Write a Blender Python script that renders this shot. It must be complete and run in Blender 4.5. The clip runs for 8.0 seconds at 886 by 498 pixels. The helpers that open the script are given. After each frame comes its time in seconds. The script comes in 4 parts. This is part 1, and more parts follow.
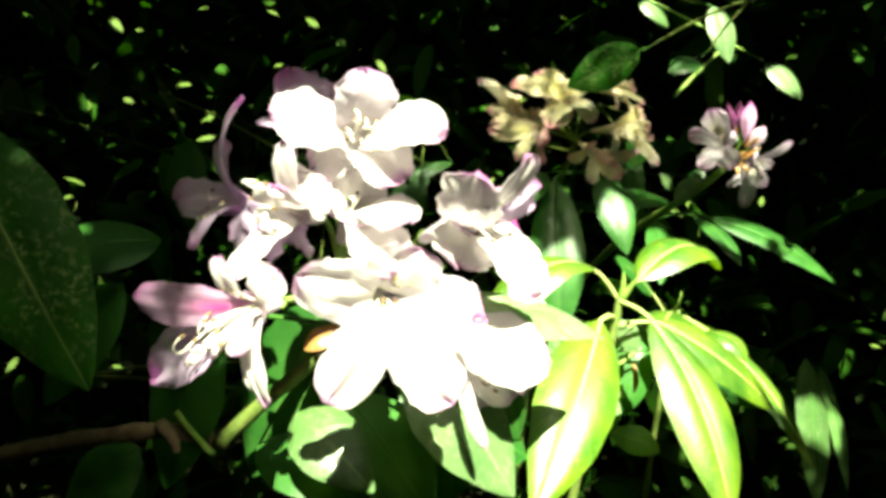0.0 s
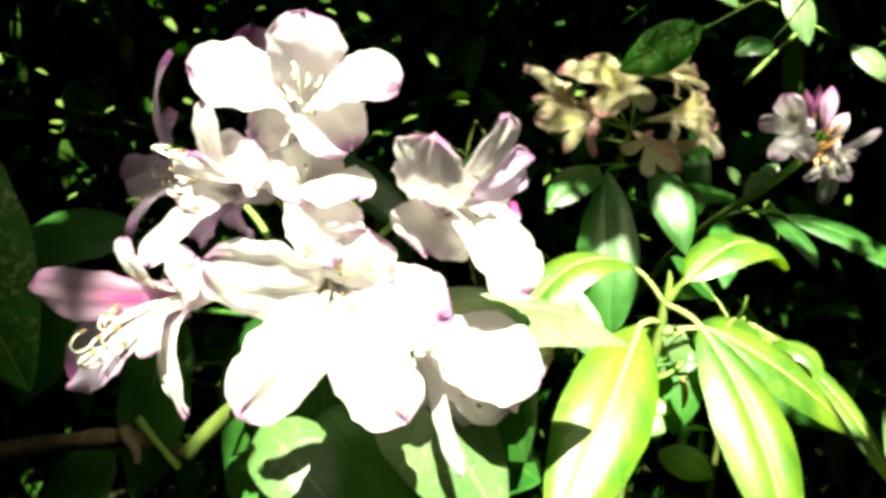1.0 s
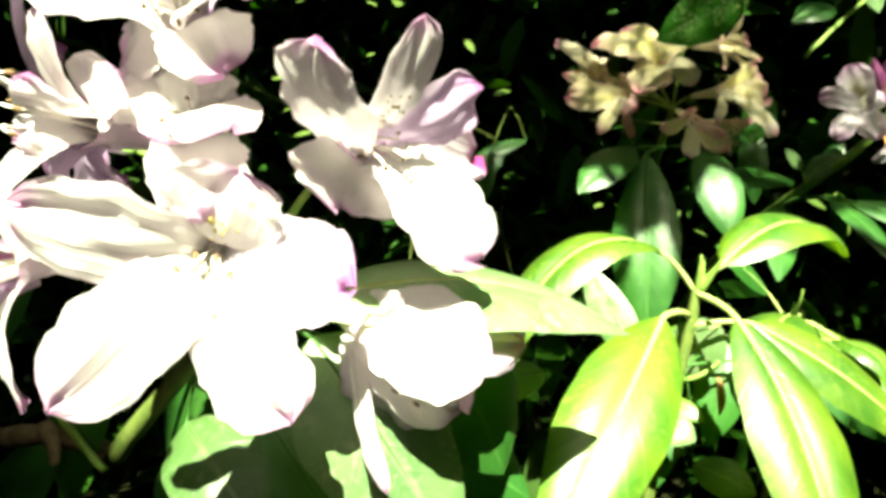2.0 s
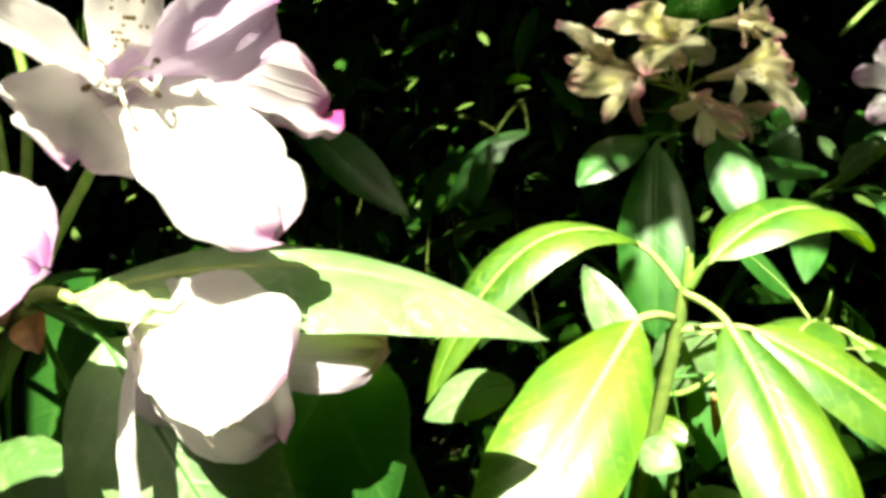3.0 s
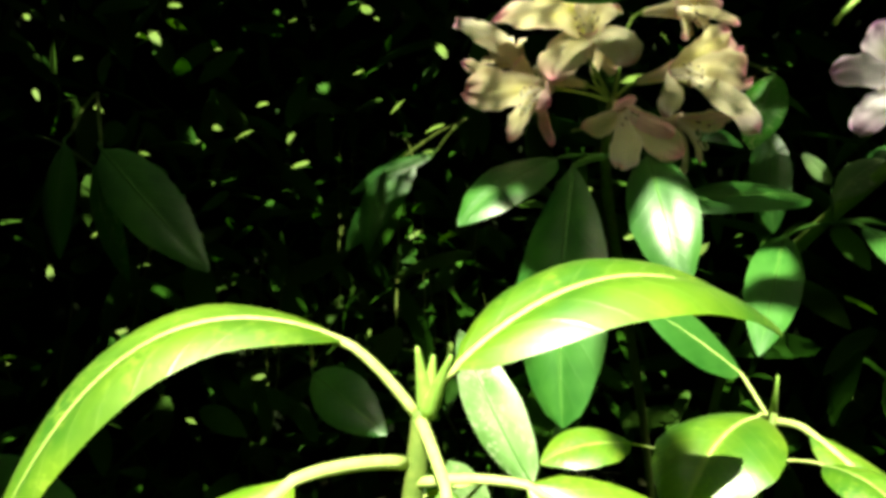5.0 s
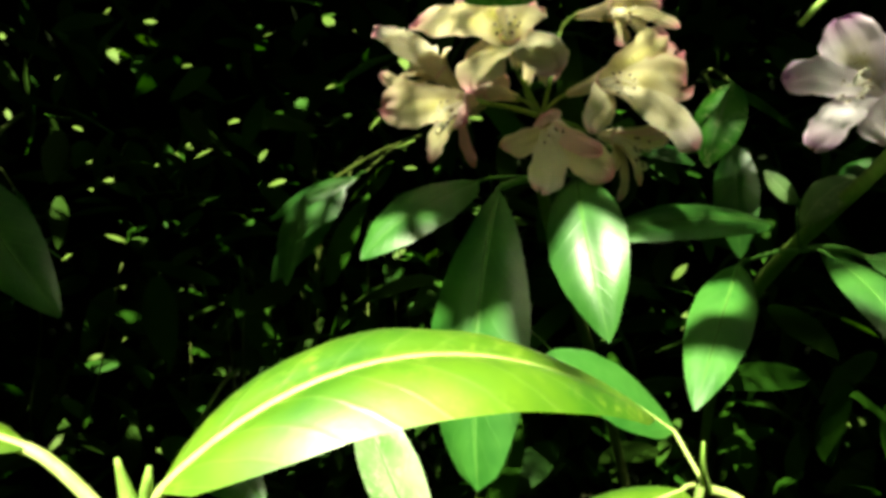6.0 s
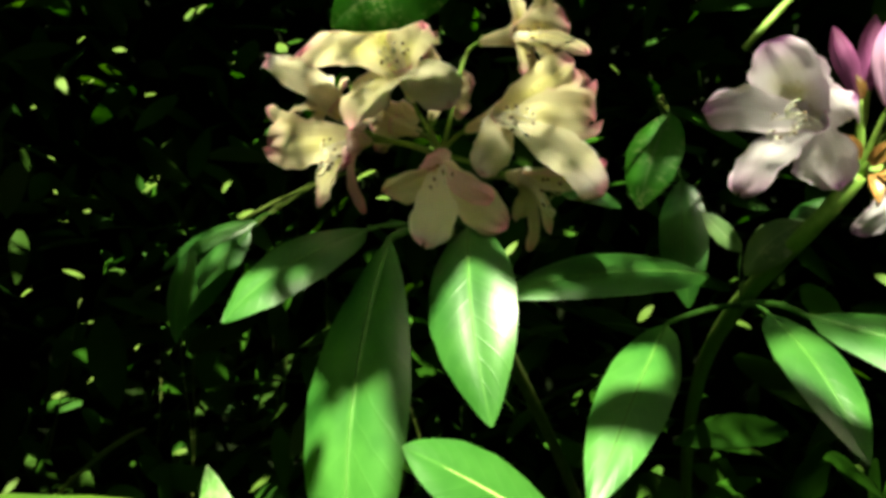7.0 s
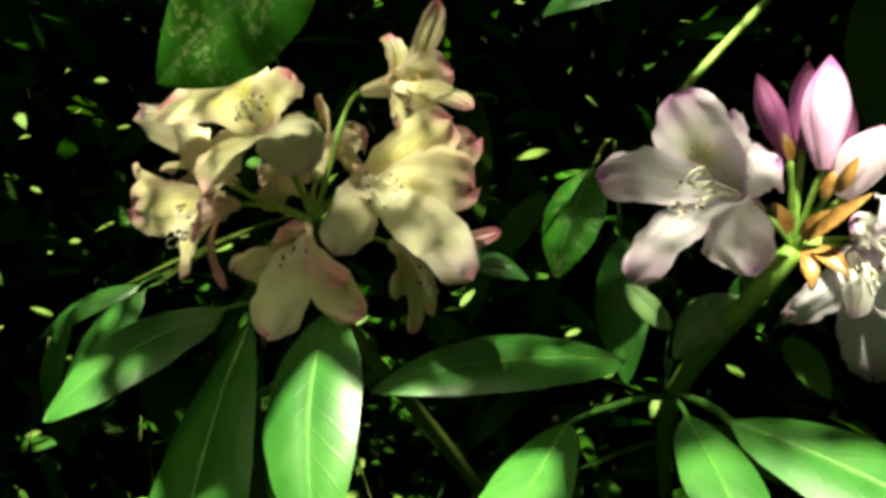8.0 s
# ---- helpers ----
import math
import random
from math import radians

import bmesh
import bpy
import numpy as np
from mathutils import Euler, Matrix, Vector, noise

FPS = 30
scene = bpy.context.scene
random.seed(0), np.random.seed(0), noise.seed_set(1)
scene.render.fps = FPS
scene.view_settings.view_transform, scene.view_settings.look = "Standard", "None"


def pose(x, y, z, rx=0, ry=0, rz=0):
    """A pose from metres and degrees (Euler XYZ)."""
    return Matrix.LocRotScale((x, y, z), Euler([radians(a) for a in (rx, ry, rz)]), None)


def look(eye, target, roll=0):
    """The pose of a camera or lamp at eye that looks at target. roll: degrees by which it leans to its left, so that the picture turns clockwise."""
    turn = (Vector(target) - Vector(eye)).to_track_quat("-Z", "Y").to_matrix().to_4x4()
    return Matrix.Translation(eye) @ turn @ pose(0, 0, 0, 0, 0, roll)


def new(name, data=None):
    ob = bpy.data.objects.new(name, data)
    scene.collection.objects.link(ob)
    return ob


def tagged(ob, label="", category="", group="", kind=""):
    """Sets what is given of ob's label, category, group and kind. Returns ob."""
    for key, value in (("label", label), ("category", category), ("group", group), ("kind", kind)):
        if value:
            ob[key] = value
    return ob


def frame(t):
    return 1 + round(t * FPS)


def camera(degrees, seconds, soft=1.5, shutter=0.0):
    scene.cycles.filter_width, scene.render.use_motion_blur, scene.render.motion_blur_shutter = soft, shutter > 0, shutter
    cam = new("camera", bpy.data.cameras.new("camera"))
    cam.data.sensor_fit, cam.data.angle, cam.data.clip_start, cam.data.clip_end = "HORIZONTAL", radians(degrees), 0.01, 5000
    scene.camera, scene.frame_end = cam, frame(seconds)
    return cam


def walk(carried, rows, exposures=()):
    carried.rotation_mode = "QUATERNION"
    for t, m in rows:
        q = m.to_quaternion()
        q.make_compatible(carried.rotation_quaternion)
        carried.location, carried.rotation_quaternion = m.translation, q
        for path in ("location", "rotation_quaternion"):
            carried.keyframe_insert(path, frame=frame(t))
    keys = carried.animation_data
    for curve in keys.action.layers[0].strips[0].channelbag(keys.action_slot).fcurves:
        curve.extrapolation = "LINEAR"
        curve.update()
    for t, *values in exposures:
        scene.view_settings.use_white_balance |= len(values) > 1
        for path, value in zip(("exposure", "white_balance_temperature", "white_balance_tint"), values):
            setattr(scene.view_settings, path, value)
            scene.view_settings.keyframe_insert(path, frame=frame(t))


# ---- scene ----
cam = camera(62.9, 8.0, soft=3.8)
METRES, EYE, TILT, LEAN, TURN = 0.75, 1.1, -8.0, 0.0, 0.0
ROWS = [
    (0.0, 0.0, 0.0, 0.0, -0.0, -0.0, 0.0),
    (0.5, 0.0276, 0.0378, -0.0032, 3.07, 0.19, -0.3),
    (1.0, 0.0541, 0.0767, -0.0099, 6.03, 0.37, -0.38),
    (1.5, 0.0768, 0.1208, -0.0187, 8.59, 0.45, -0.43),
    (3.0, 0.1622, 0.2588, -0.0384, 14.86, 1.28, -0.19),
    (3.5, 0.1996, 0.3222, -0.0336, 16.43, 1.76, -0.18),
    (4.0, 0.2379, 0.3881, -0.025, 17.78, 2.24, -0.22),
    (4.5, 0.2767, 0.4521, -0.0135, 19.04, 2.77, -0.08),
    (6.0, 0.3774, 0.616, 0.0222, 21.75, 4.12, 0.66),
    (6.5, 0.4082, 0.6728, 0.0359, 22.18, 4.94, 0.86),
    (7.0, 0.4422, 0.7262, 0.0542, 22.92, 5.86, 0.85),
    (7.5, 0.4765, 0.7819, 0.0785, 23.78, 6.63, 0.74),
    (8.0, 0.511, 0.8339, 0.1035, 25.0, 7.27, 0.62),
]
walk(cam, [(t, pose(0, 0, EYE, TILT, LEAN, TURN) @ pose(METRES * x, METRES * y, METRES * z, 90 + pitch, roll, yaw)) for t, x, y, z, yaw, pitch, roll in ROWS],
     exposures=[(0.0, 2.45, 7800, -17), (3.0, 2.3, 7800, -16), (4.5, 2.2, 8000, -17), (6.0, 2.25, 8300, -19), (7.0, 2.35, 8200, -19), (8.0, 2.4, 8200, -19)])

# ---- daylight ----
SUN = Vector((0.13, -0.63, 0.76)).normalized()
world = bpy.data.worlds.new("summer_sky")
scene.world = world
world.use_nodes = True
sky = world.node_tree.nodes.new("ShaderNodeTexSky")
sky.sky_type = "NISHITA"
sky.sun_disc = False
sky.dust_density, sky.ozone_density = 4.0, 0.4
sky.sun_elevation = math.asin(SUN.z)
sky.sun_rotation = math.atan2(SUN.x, SUN.y)
world.node_tree.links.new(sky.outputs["Color"], world.node_tree.nodes["Background"].inputs["Color"])
world.node_tree.nodes["Background"].inputs["Strength"].default_value = 0.06
sun_data = bpy.data.lights.new("sun", "SUN")
sun_data.energy, sun_data.angle, sun_data.color = 5.0, radians(0.5), (1.0, 0.96, 0.88)
sun = new("sun", sun_data)
sun.matrix_world = look(SUN * 5, (0, 0, 0))


# ---- materials ----
def nodes_of(name):
    mat = bpy.data.materials.new(name)
    mat.use_nodes = True
    nt = mat.node_tree
    nt.nodes.clear()
    return mat, nt


def add(nt, kind, **values):
    n = nt.nodes.new(kind)
    for key, value in values.items():
        n.inputs[key.replace("_", " ")].default_value = value
    return n


def link(nt, a, b):
    nt.links.new(a, b)


def ramp(nt, fac, stops):
    n = nt.nodes.new("ShaderNodeValToRGB")
    e = n.color_ramp.elements
    e[0].position, e[0].color = stops[0][0], (*stops[0][1], 1)
    e[1].position, e[1].color = stops[-1][0], (*stops[-1][1], 1)
    for p, c in stops[1:-1]:
        e.new(p).color = (*c, 1)
    link(nt, fac, n.inputs["Fac"])
    return n


def math_node(nt, op, a, b=None, clamp=False):
    n = nt.nodes.new("ShaderNodeMath")
    n.operation, n.use_clamp = op, clamp
    for i, v in enumerate((a, b)):
        if v is None:
            continue
        if isinstance(v, (int, float)):
            n.inputs[i].default_value = v
        else:
            link(nt, v, n.inputs[i])
    return n.outputs[0]


def mix_colour(nt, fac, a, b, kind="MIX"):
    n = nt.nodes.new("ShaderNodeMix")
    n.data_type, n.blend_type = "RGBA", kind
    for slot, v in ((n.inputs[0], fac), (n.inputs[6], a), (n.inputs[7], b)):
        if isinstance(v, (int, float)):
            slot.default_value = v
        elif isinstance(v, tuple):
            slot.default_value = (*v, 1)
        else:
            link(nt, v, slot)
    return n.outputs[2]


def thin_sheet(nt, colour, through_colour, share, rough, spec, normal=None, coat=0.0, sheen=0.42, film=1.5):
    """A leaf or petal: light is scattered back and some passes through."""
    p = add(nt, "ShaderNodeBsdfPrincipled", Roughness=rough, Specular_IOR_Level=spec, Coat_Weight=coat, Coat_Roughness=sheen, Coat_IOR=film)
    tr = nt.nodes.new("ShaderNodeBsdfTranslucent")
    mx = nt.nodes.new("ShaderNodeMixShader")
    out = nt.nodes.new("ShaderNodeOutputMaterial")
    link(nt, colour, p.inputs["Base Color"])
    link(nt, through_colour, tr.inputs["Color"])
    mx.inputs[0].default_value = share
    link(nt, p.outputs[0], mx.inputs[1])
    link(nt, tr.outputs[0], mx.inputs[2])
    link(nt, mx.outputs[0], out.inputs["Surface"])
    if normal:
        link(nt, normal, p.inputs["Normal"])


def leaf_material(name, dark, light, vein, through_tint, share=0.3, rough=0.38, specks=0.0, coat=0.7, sheen=0.42, spec=0.5, dust=(0.42, 0.46, 0.30), film=1.5):
    mat, nt = nodes_of(name)
    uv = nt.nodes.new("ShaderNodeUVMap")
    sep = nt.nodes.new("ShaderNodeSeparateXYZ")
    link(nt, uv.outputs[0], sep.inputs[0])
    u, v = sep.outputs[0], sep.outputs[1]
    tc = nt.nodes.new("ShaderNodeTexCoord")
    info = nt.nodes.new("ShaderNodeObjectInfo")
    big = add(nt, "ShaderNodeTexNoise", Scale=28.0, Detail=3.0)
    fine = add(nt, "ShaderNodeTexNoise", Scale=420.0, Detail=2.0)
    link(nt, tc.outputs["Object"], big.inputs["Vector"])
    link(nt, tc.outputs["Object"], fine.inputs["Vector"])
    side = math_node(nt, "ABSOLUTE", math_node(nt, "SUBTRACT", v, 0.5))
    # side veins run from the midrib outward and towards the tip
    run = math_node(nt, "SUBTRACT", math_node(nt, "MULTIPLY", u, 62.0), math_node(nt, "MULTIPLY", side, 26.0))
    wav = math_node(nt, "SINE", math_node(nt, "ADD", run, math_node(nt, "MULTIPLY", big.outputs[0], 5.0)))
    veins = math_node(nt, "POWER", math_node(nt, "MAXIMUM", wav, 0.0), 10.0)
    base = ramp(nt, big.outputs[0], [(0.32, dark), (0.68, light)]).outputs[0]
    base = mix_colour(nt, math_node(nt, "MULTIPLY", veins, 0.10), base, vein)
    rib = math_node(nt, "SUBTRACT", 1.0, math_node(nt, "MULTIPLY", side, 22.0), clamp=True)
    base = mix_colour(nt, math_node(nt, "MULTIPLY", rib, 0.75), base, vein)
    vary = math_node(nt, "ADD", math_node(nt, "MULTIPLY", info.outputs["Random"], 0.35), 0.82)
    hsv = add(nt, "ShaderNodeHueSaturation")
    link(nt, base, hsv.inputs["Color"])
    link(nt, vary, hsv.inputs["Value"])
    base = hsv.outputs[0]
    if specks:
        sp = add(nt, "ShaderNodeTexNoise", Scale=260.0, Detail=4.0, Roughness=0.7)
        patch = add(nt, "ShaderNodeTexNoise", Scale=45.0, Detail=2.0)
        link(nt, tc.outputs["Object"], sp.inputs["Vector"])
        link(nt, tc.outputs["Object"], patch.inputs["Vector"])
        s = math_node(nt, "MULTIPLY", math_node(nt, "SUBTRACT", sp.outputs[0], 0.5), 9.0, clamp=True)
        q = math_node(nt, "MULTIPLY", math_node(nt, "SUBTRACT", patch.outputs[0], 0.42), 5.0, clamp=True)
        base = mix_colour(nt, math_node(nt, "MULTIPLY", math_node(nt, "MULTIPLY", s, q), specks), base, dust)
    through_colour = mix_colour(nt, 1.0, base, through_tint, "MULTIPLY")
    bump = add(nt, "ShaderNodeBump", Strength=0.4, Distance=0.0006)
    h = math_node(nt, "ADD", math_node(nt, "MULTIPLY", veins, -0.6), math_node(nt, "MULTIPLY", fine.outputs[0], 0.5))
    link(nt, h, bump.inputs["Height"])
    thin_sheet(nt, base, through_colour, share, rough, spec, bump.outputs[0], coat, sheen, film)
    return mat


def petal_material(name, inner, edge, flush, edge_from=0.30, side_share=0.6, heart=None, share=0.56):
    mat, nt = nodes_of(name)
    uv = nt.nodes.new("ShaderNodeUVMap")
    sep = nt.nodes.new("ShaderNodeSeparateXYZ")
    link(nt, uv.outputs[0], sep.inputs[0])
    u, v = sep.outputs[0], sep.outputs[1]
    tc = nt.nodes.new("ShaderNodeTexCoord")
    n1 = add(nt, "ShaderNodeTexNoise", Scale=70.0, Detail=3.0)
    link(nt, tc.outputs["Object"], n1.inputs["Vector"])
    side = math_node(nt, "MULTIPLY", math_node(nt, "ABSOLUTE", math_node(nt, "SUBTRACT", v, 0.5)), 2.0)
    rim = math_node(nt, "MAXIMUM", math_node(nt, "MULTIPLY", math_node(nt, "POWER", side, 5.0), side_share), math_node(nt, "POWER", u, 3.2))
    rim = math_node(nt, "ADD", rim, math_node(nt, "MULTIPLY", math_node(nt, "SUBTRACT", n1.outputs[0], 0.5), 0.7))
    col = ramp(nt, rim, [(edge_from, inner), (0.72, flush), (0.92, edge)]).outputs[0]
    if heart:
        # a tinted blotch that starts in the throat and fades along the middle of the lobe
        spread = math_node(nt, "MULTIPLY", math_node(nt, "SUBTRACT", 0.80, u), 2.4, clamp=True)
        middle = math_node(nt, "SUBTRACT", 1.15, math_node(nt, "MULTIPLY", side, 1.5), clamp=True)
        grain = math_node(nt, "MULTIPLY", math_node(nt, "SUBTRACT", n1.outputs[0], 0.28), 3.0, clamp=True)
        col = mix_colour(nt, math_node(nt, "MULTIPLY", math_node(nt, "MULTIPLY", spread, middle), grain), col, heart)
    # faint lengthwise veins
    vein = math_node(nt, "POWER", math_node(nt, "ABSOLUTE", math_node(nt, "SINE", math_node(nt, "MULTIPLY", v, 26.0))), 14.0)
    col = mix_colour(nt, math_node(nt, "MULTIPLY", vein, 0.05), col, flush)
    thr = mix_colour(nt, 0.55, col, (0.96, 0.95, 0.95))
    bump = add(nt, "ShaderNodeBump", Strength=0.5, Distance=0.0008)
    link(nt, math_node(nt, "ADD", math_node(nt, "MULTIPLY", vein, 0.5), n1.outputs[0]), bump.inputs["Height"])
    thin_sheet(nt, col, thr, share, 0.6, 0.25, bump.outputs[0])
    return mat


def plain_material(name, a, b, scale=60.0, rough=0.6, spec=0.3, bump_d=0.0008, stretch=None):
    mat, nt = nodes_of(name)
    tc = nt.nodes.new("ShaderNodeTexCoord")
    n1 = add(nt, "ShaderNodeTexNoise", Scale=scale, Detail=6.0, Roughness=0.65)
    n2 = add(nt, "ShaderNodeTexNoise", Scale=scale * 7, Detail=2.0)
    link(nt, tc.outputs["Object"], n1.inputs["Vector"])
    link(nt, tc.outputs["Object"], n2.inputs["Vector"])
    col = ramp(nt, n1.outputs[0], [(0.3, a), (0.7, b)]).outputs[0]
    p = add(nt, "ShaderNodeBsdfPrincipled", Roughness=rough, Specular_IOR_Level=spec)
    bump = add(nt, "ShaderNodeBump", Strength=0.5, Distance=bump_d)
    link(nt, math_node(nt, "ADD", n1.outputs[0], math_node(nt, "MULTIPLY", n2.outputs[0], 0.4)), bump.inputs["Height"])
    link(nt, col, p.inputs["Base Color"])
    link(nt, bump.outputs[0], p.inputs["Normal"])
    out = nt.nodes.new("ShaderNodeOutputMaterial")
    link(nt, p.outputs[0], out.inputs["Surface"])
    return mat


def foliage_material(name, dark, light, through_tint, share=0.3, rough=0.4, old=None, spec=0.4):
    """For masses of leaves in one mesh: each leaf gets its own shade."""
    mat, nt = nodes_of(name)
    geo = nt.nodes.new("ShaderNodeNewGeometry")
    tc = nt.nodes.new("ShaderNodeTexCoord")
    n1 = add(nt, "ShaderNodeTexNoise", Scale=40.0, Detail=3.0)
    link(nt, tc.outputs["Object"], n1.inputs["Vector"])
    f = math_node(nt, "ADD", math_node(nt, "MULTIPLY", geo.outputs["Random Per Island"], 0.7), math_node(nt, "MULTIPLY", n1.outputs[0], 0.3))
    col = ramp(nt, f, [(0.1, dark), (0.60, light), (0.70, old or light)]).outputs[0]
    thr = mix_colour(nt, 1.0, col, through_tint, "MULTIPLY")
    bump = add(nt, "ShaderNodeBump", Strength=0.3, Distance=0.001)
    link(nt, n1.outputs[0], bump.inputs["Height"])
    thin_sheet(nt, col, thr, share, rough, spec, bump.outputs[0])
    return mat


M_LEAF = leaf_material("dark_leaf", (0.021, 0.098, 0.014), (0.053, 0.172, 0.030), (0.075, 0.20, 0.04), (1.3, 1.5, 0.5), rough=0.42, coat=0.8, sheen=0.40, spec=0.35, film=1.56)
M_DUSTY = leaf_material("dusty_leaf", (0.020, 0.115, 0.008), (0.050, 0.200, 0.020), (0.10, 0.20, 0.06), (1.2, 1.4, 0.5), specks=0.9, rough=0.5, coat=0.05, sheen=0.42, spec=0.18, dust=(0.26, 0.34, 0.15))
M_MID = leaf_material("green_leaf", (0.065, 0.15, 0.04), (0.12, 0.235, 0.07), (0.25, 0.38, 0.14), (1.3, 1.5, 0.4), specks=0.25)
M_LIME = leaf_material("young_lime_leaf", (0.040, 0.150, 0.004), (0.165, 0.29, 0.014), (0.36, 0.50, 0.10), (1.5, 1.4, 0.25), share=0.3, rough=0.42, specks=0.5, coat=1.0, sheen=0.48, spec=0.8, dust=(0.27, 0.38, 0.05), film=1.75)
M_PALE = leaf_material("pale_dusty_leaf", (0.09, 0.23, 0.045), (0.32, 0.45, 0.23), (0.34, 0.46, 0.24), (1.3, 1.4, 0.5), specks=1.0, coat=1.0, sheen=0.5, dust=(0.46, 0.52, 0.36), film=1.7)
M_PALE_UNDER = leaf_material("pale_leaf", (0.10, 0.20, 0.07), (0.19, 0.31, 0.12), (0.28, 0.38, 0.2), (1.3, 1.4, 0.5), rough=0.45, specks=0.4)
M_RIB = plain_material("pale_midrib", (0.32, 0.42, 0.12), (0.45, 0.52, 0.20), 200.0, 0.5)
M_RIB_DARK = plain_material("green_midrib", (0.035, 0.11, 0.018), (0.065, 0.16, 0.032), 200.0, 0.5)
M_SHOOT = plain_material("green_shoot_bark", (0.07, 0.12, 0.025), (0.16, 0.20, 0.05), 120.0, 0.6)
M_WOOD = plain_material("brown_twig_bark", (0.08, 0.058, 0.036), (0.24, 0.18, 0.11), 90.0, 0.85, bump_d=0.002)
M_SCALE = plain_material("brown_bud_scale", (0.12, 0.045, 0.012), (0.34, 0.18, 0.06), 150.0, 0.35, 0.6)
M_PED = plain_material("pedicel_green", (0.14, 0.27, 0.045), (0.25, 0.37, 0.09), 180.0, 0.5)
M_PETAL = petal_material("white_pink_petal", (0.86, 0.85, 0.82), (0.66, 0.40, 0.62), (0.80, 0.70, 0.78), 0.58)
M_PETAL_BACK = petal_material("pink_petal_back", (0.78, 0.66, 0.77), (0.50, 0.18, 0.47), (0.64, 0.40, 0.62), 0.38)
# mauve copies of the white petal: shade on unlit lobes put into colour
M_MAUVE = petal_material("mauve_petal", (0.70, 0.55, 0.78), (0.42, 0.12, 0.40), (0.54, 0.28, 0.54), 0.36)
M_MAUVE_HEART = petal_material("magenta_hearted_petal", (0.66, 0.46, 0.66), (0.46, 0.12, 0.38), (0.56, 0.28, 0.52), 0.34, heart=(0.42, 0.03, 0.24))
M_MAUVE_BACK = petal_material("mauve_petal_back", (0.66, 0.46, 0.70), (0.42, 0.12, 0.44), (0.50, 0.24, 0.54), 0.3)
M_MAUVE_TIP = petal_material("magenta_tipped_petal", (0.80, 0.72, 0.79), (0.52, 0.05, 0.28), (0.60, 0.22, 0.46), 0.30)
M_CREAM = petal_material("cream_pink_petal", (0.84, 0.77, 0.54), (0.82, 0.32, 0.46), (0.86, 0.56, 0.54), 0.34, heart=(0.74, 0.70, 0.26))
M_CREAM_TOP = petal_material("blotched_cream_petal", (0.84, 0.77, 0.46), (0.80, 0.32, 0.46), (0.85, 0.58, 0.57), 0.50, heart=(0.72, 0.70, 0.14))
# cream petal with whitened ends; sun on the lobe ends is put into colour
M_CREAM_PALE = petal_material("pale_cream_petal", (0.84, 0.79, 0.60), (0.82, 0.46, 0.60), (0.88, 0.80, 0.82), 0.34)
M_ROSE = petal_material("rose_tipped_petal", (0.85, 0.58, 0.58), (0.84, 0.20, 0.42), (0.86, 0.40, 0.52), 0.16)
M_CREAM_BACK = petal_material("cream_petal_back", (0.82, 0.70, 0.46), (0.78, 0.36, 0.44), (0.82, 0.58, 0.54), 0.45)
M_BLUSH = petal_material("blush_petal", (0.76, 0.71, 0.80), (0.56, 0.26, 0.58), (0.68, 0.50, 0.70), 0.28)
M_BLUSH_TOP = petal_material("blotched_blush_petal", (0.76, 0.71, 0.80), (0.56, 0.26, 0.58), (0.68, 0.50, 0.70), 0.28, heart=(0.44, 0.46, 0.04))
M_BLUSH_BACK = petal_material("blush_petal_back", (0.70, 0.54, 0.68), (0.54, 0.20, 0.50), (0.62, 0.36, 0.58), 0.30)
M_BUD = petal_material("magenta_bud", (0.24, 0.06, 0.19), (0.11, 0.012, 0.08), (0.17, 0.03, 0.12), 0.05, 0.2, share=0.12)
# paler copy of the bud; the large bud's sun glare is put into colour
M_BUD_LIT = petal_material("sunlit_magenta_bud", (0.58, 0.32, 0.54), (0.24, 0.035, 0.20), (0.42, 0.14, 0.38), 0.14, share=0.2)
M_STAMEN = plain_material("white_filament", (0.75, 0.70, 0.62), (0.85, 0.82, 0.74), 300.0, 0.5)
M_ANTHER = plain_material("brown_anther", (0.10, 0.06, 0.03), (0.25, 0.16, 0.08), 400.0, 0.7)
M_SPOT = plain_material("olive_spots", (0.30, 0.24, 0.03), (0.45, 0.36, 0.08), 400.0, 0.7)
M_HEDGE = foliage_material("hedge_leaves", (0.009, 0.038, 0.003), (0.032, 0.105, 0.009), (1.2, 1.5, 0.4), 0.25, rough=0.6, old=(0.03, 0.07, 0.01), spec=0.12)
# lighter copy of the hedge leaves; the flecks' brightness is put into colour
M_FLECK_BRIGHT = foliage_material("fleck_brightened_leaves", (0.050, 0.092, 0.016), (0.09, 0.145, 0.03), (1.2, 1.5, 0.4), 0.2, rough=0.6, spec=0.15)
M_CANOPY = foliage_material("canopy_leaves", (0.02, 0.06, 0.015), (0.05, 0.12, 0.03), (1.2, 1.5, 0.4), 0.15, spec=0.2)
M_SUN_SCREEN = foliage_material("sun_screen_leaf", (0.17, 0.25, 0.06), (0.26, 0.34, 0.09), (1.6, 1.5, 0.8), 0.5)
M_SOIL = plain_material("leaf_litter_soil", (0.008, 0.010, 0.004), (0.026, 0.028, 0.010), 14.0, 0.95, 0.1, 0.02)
# near-black: the deep shade behind the hedge is put into the wall's colour
M_ENCLOSURE = plain_material("near_black_enclosure", (0.004, 0.007, 0.003), (0.012, 0.018, 0.007), 6.0, 0.95, 0.05, 0.05)


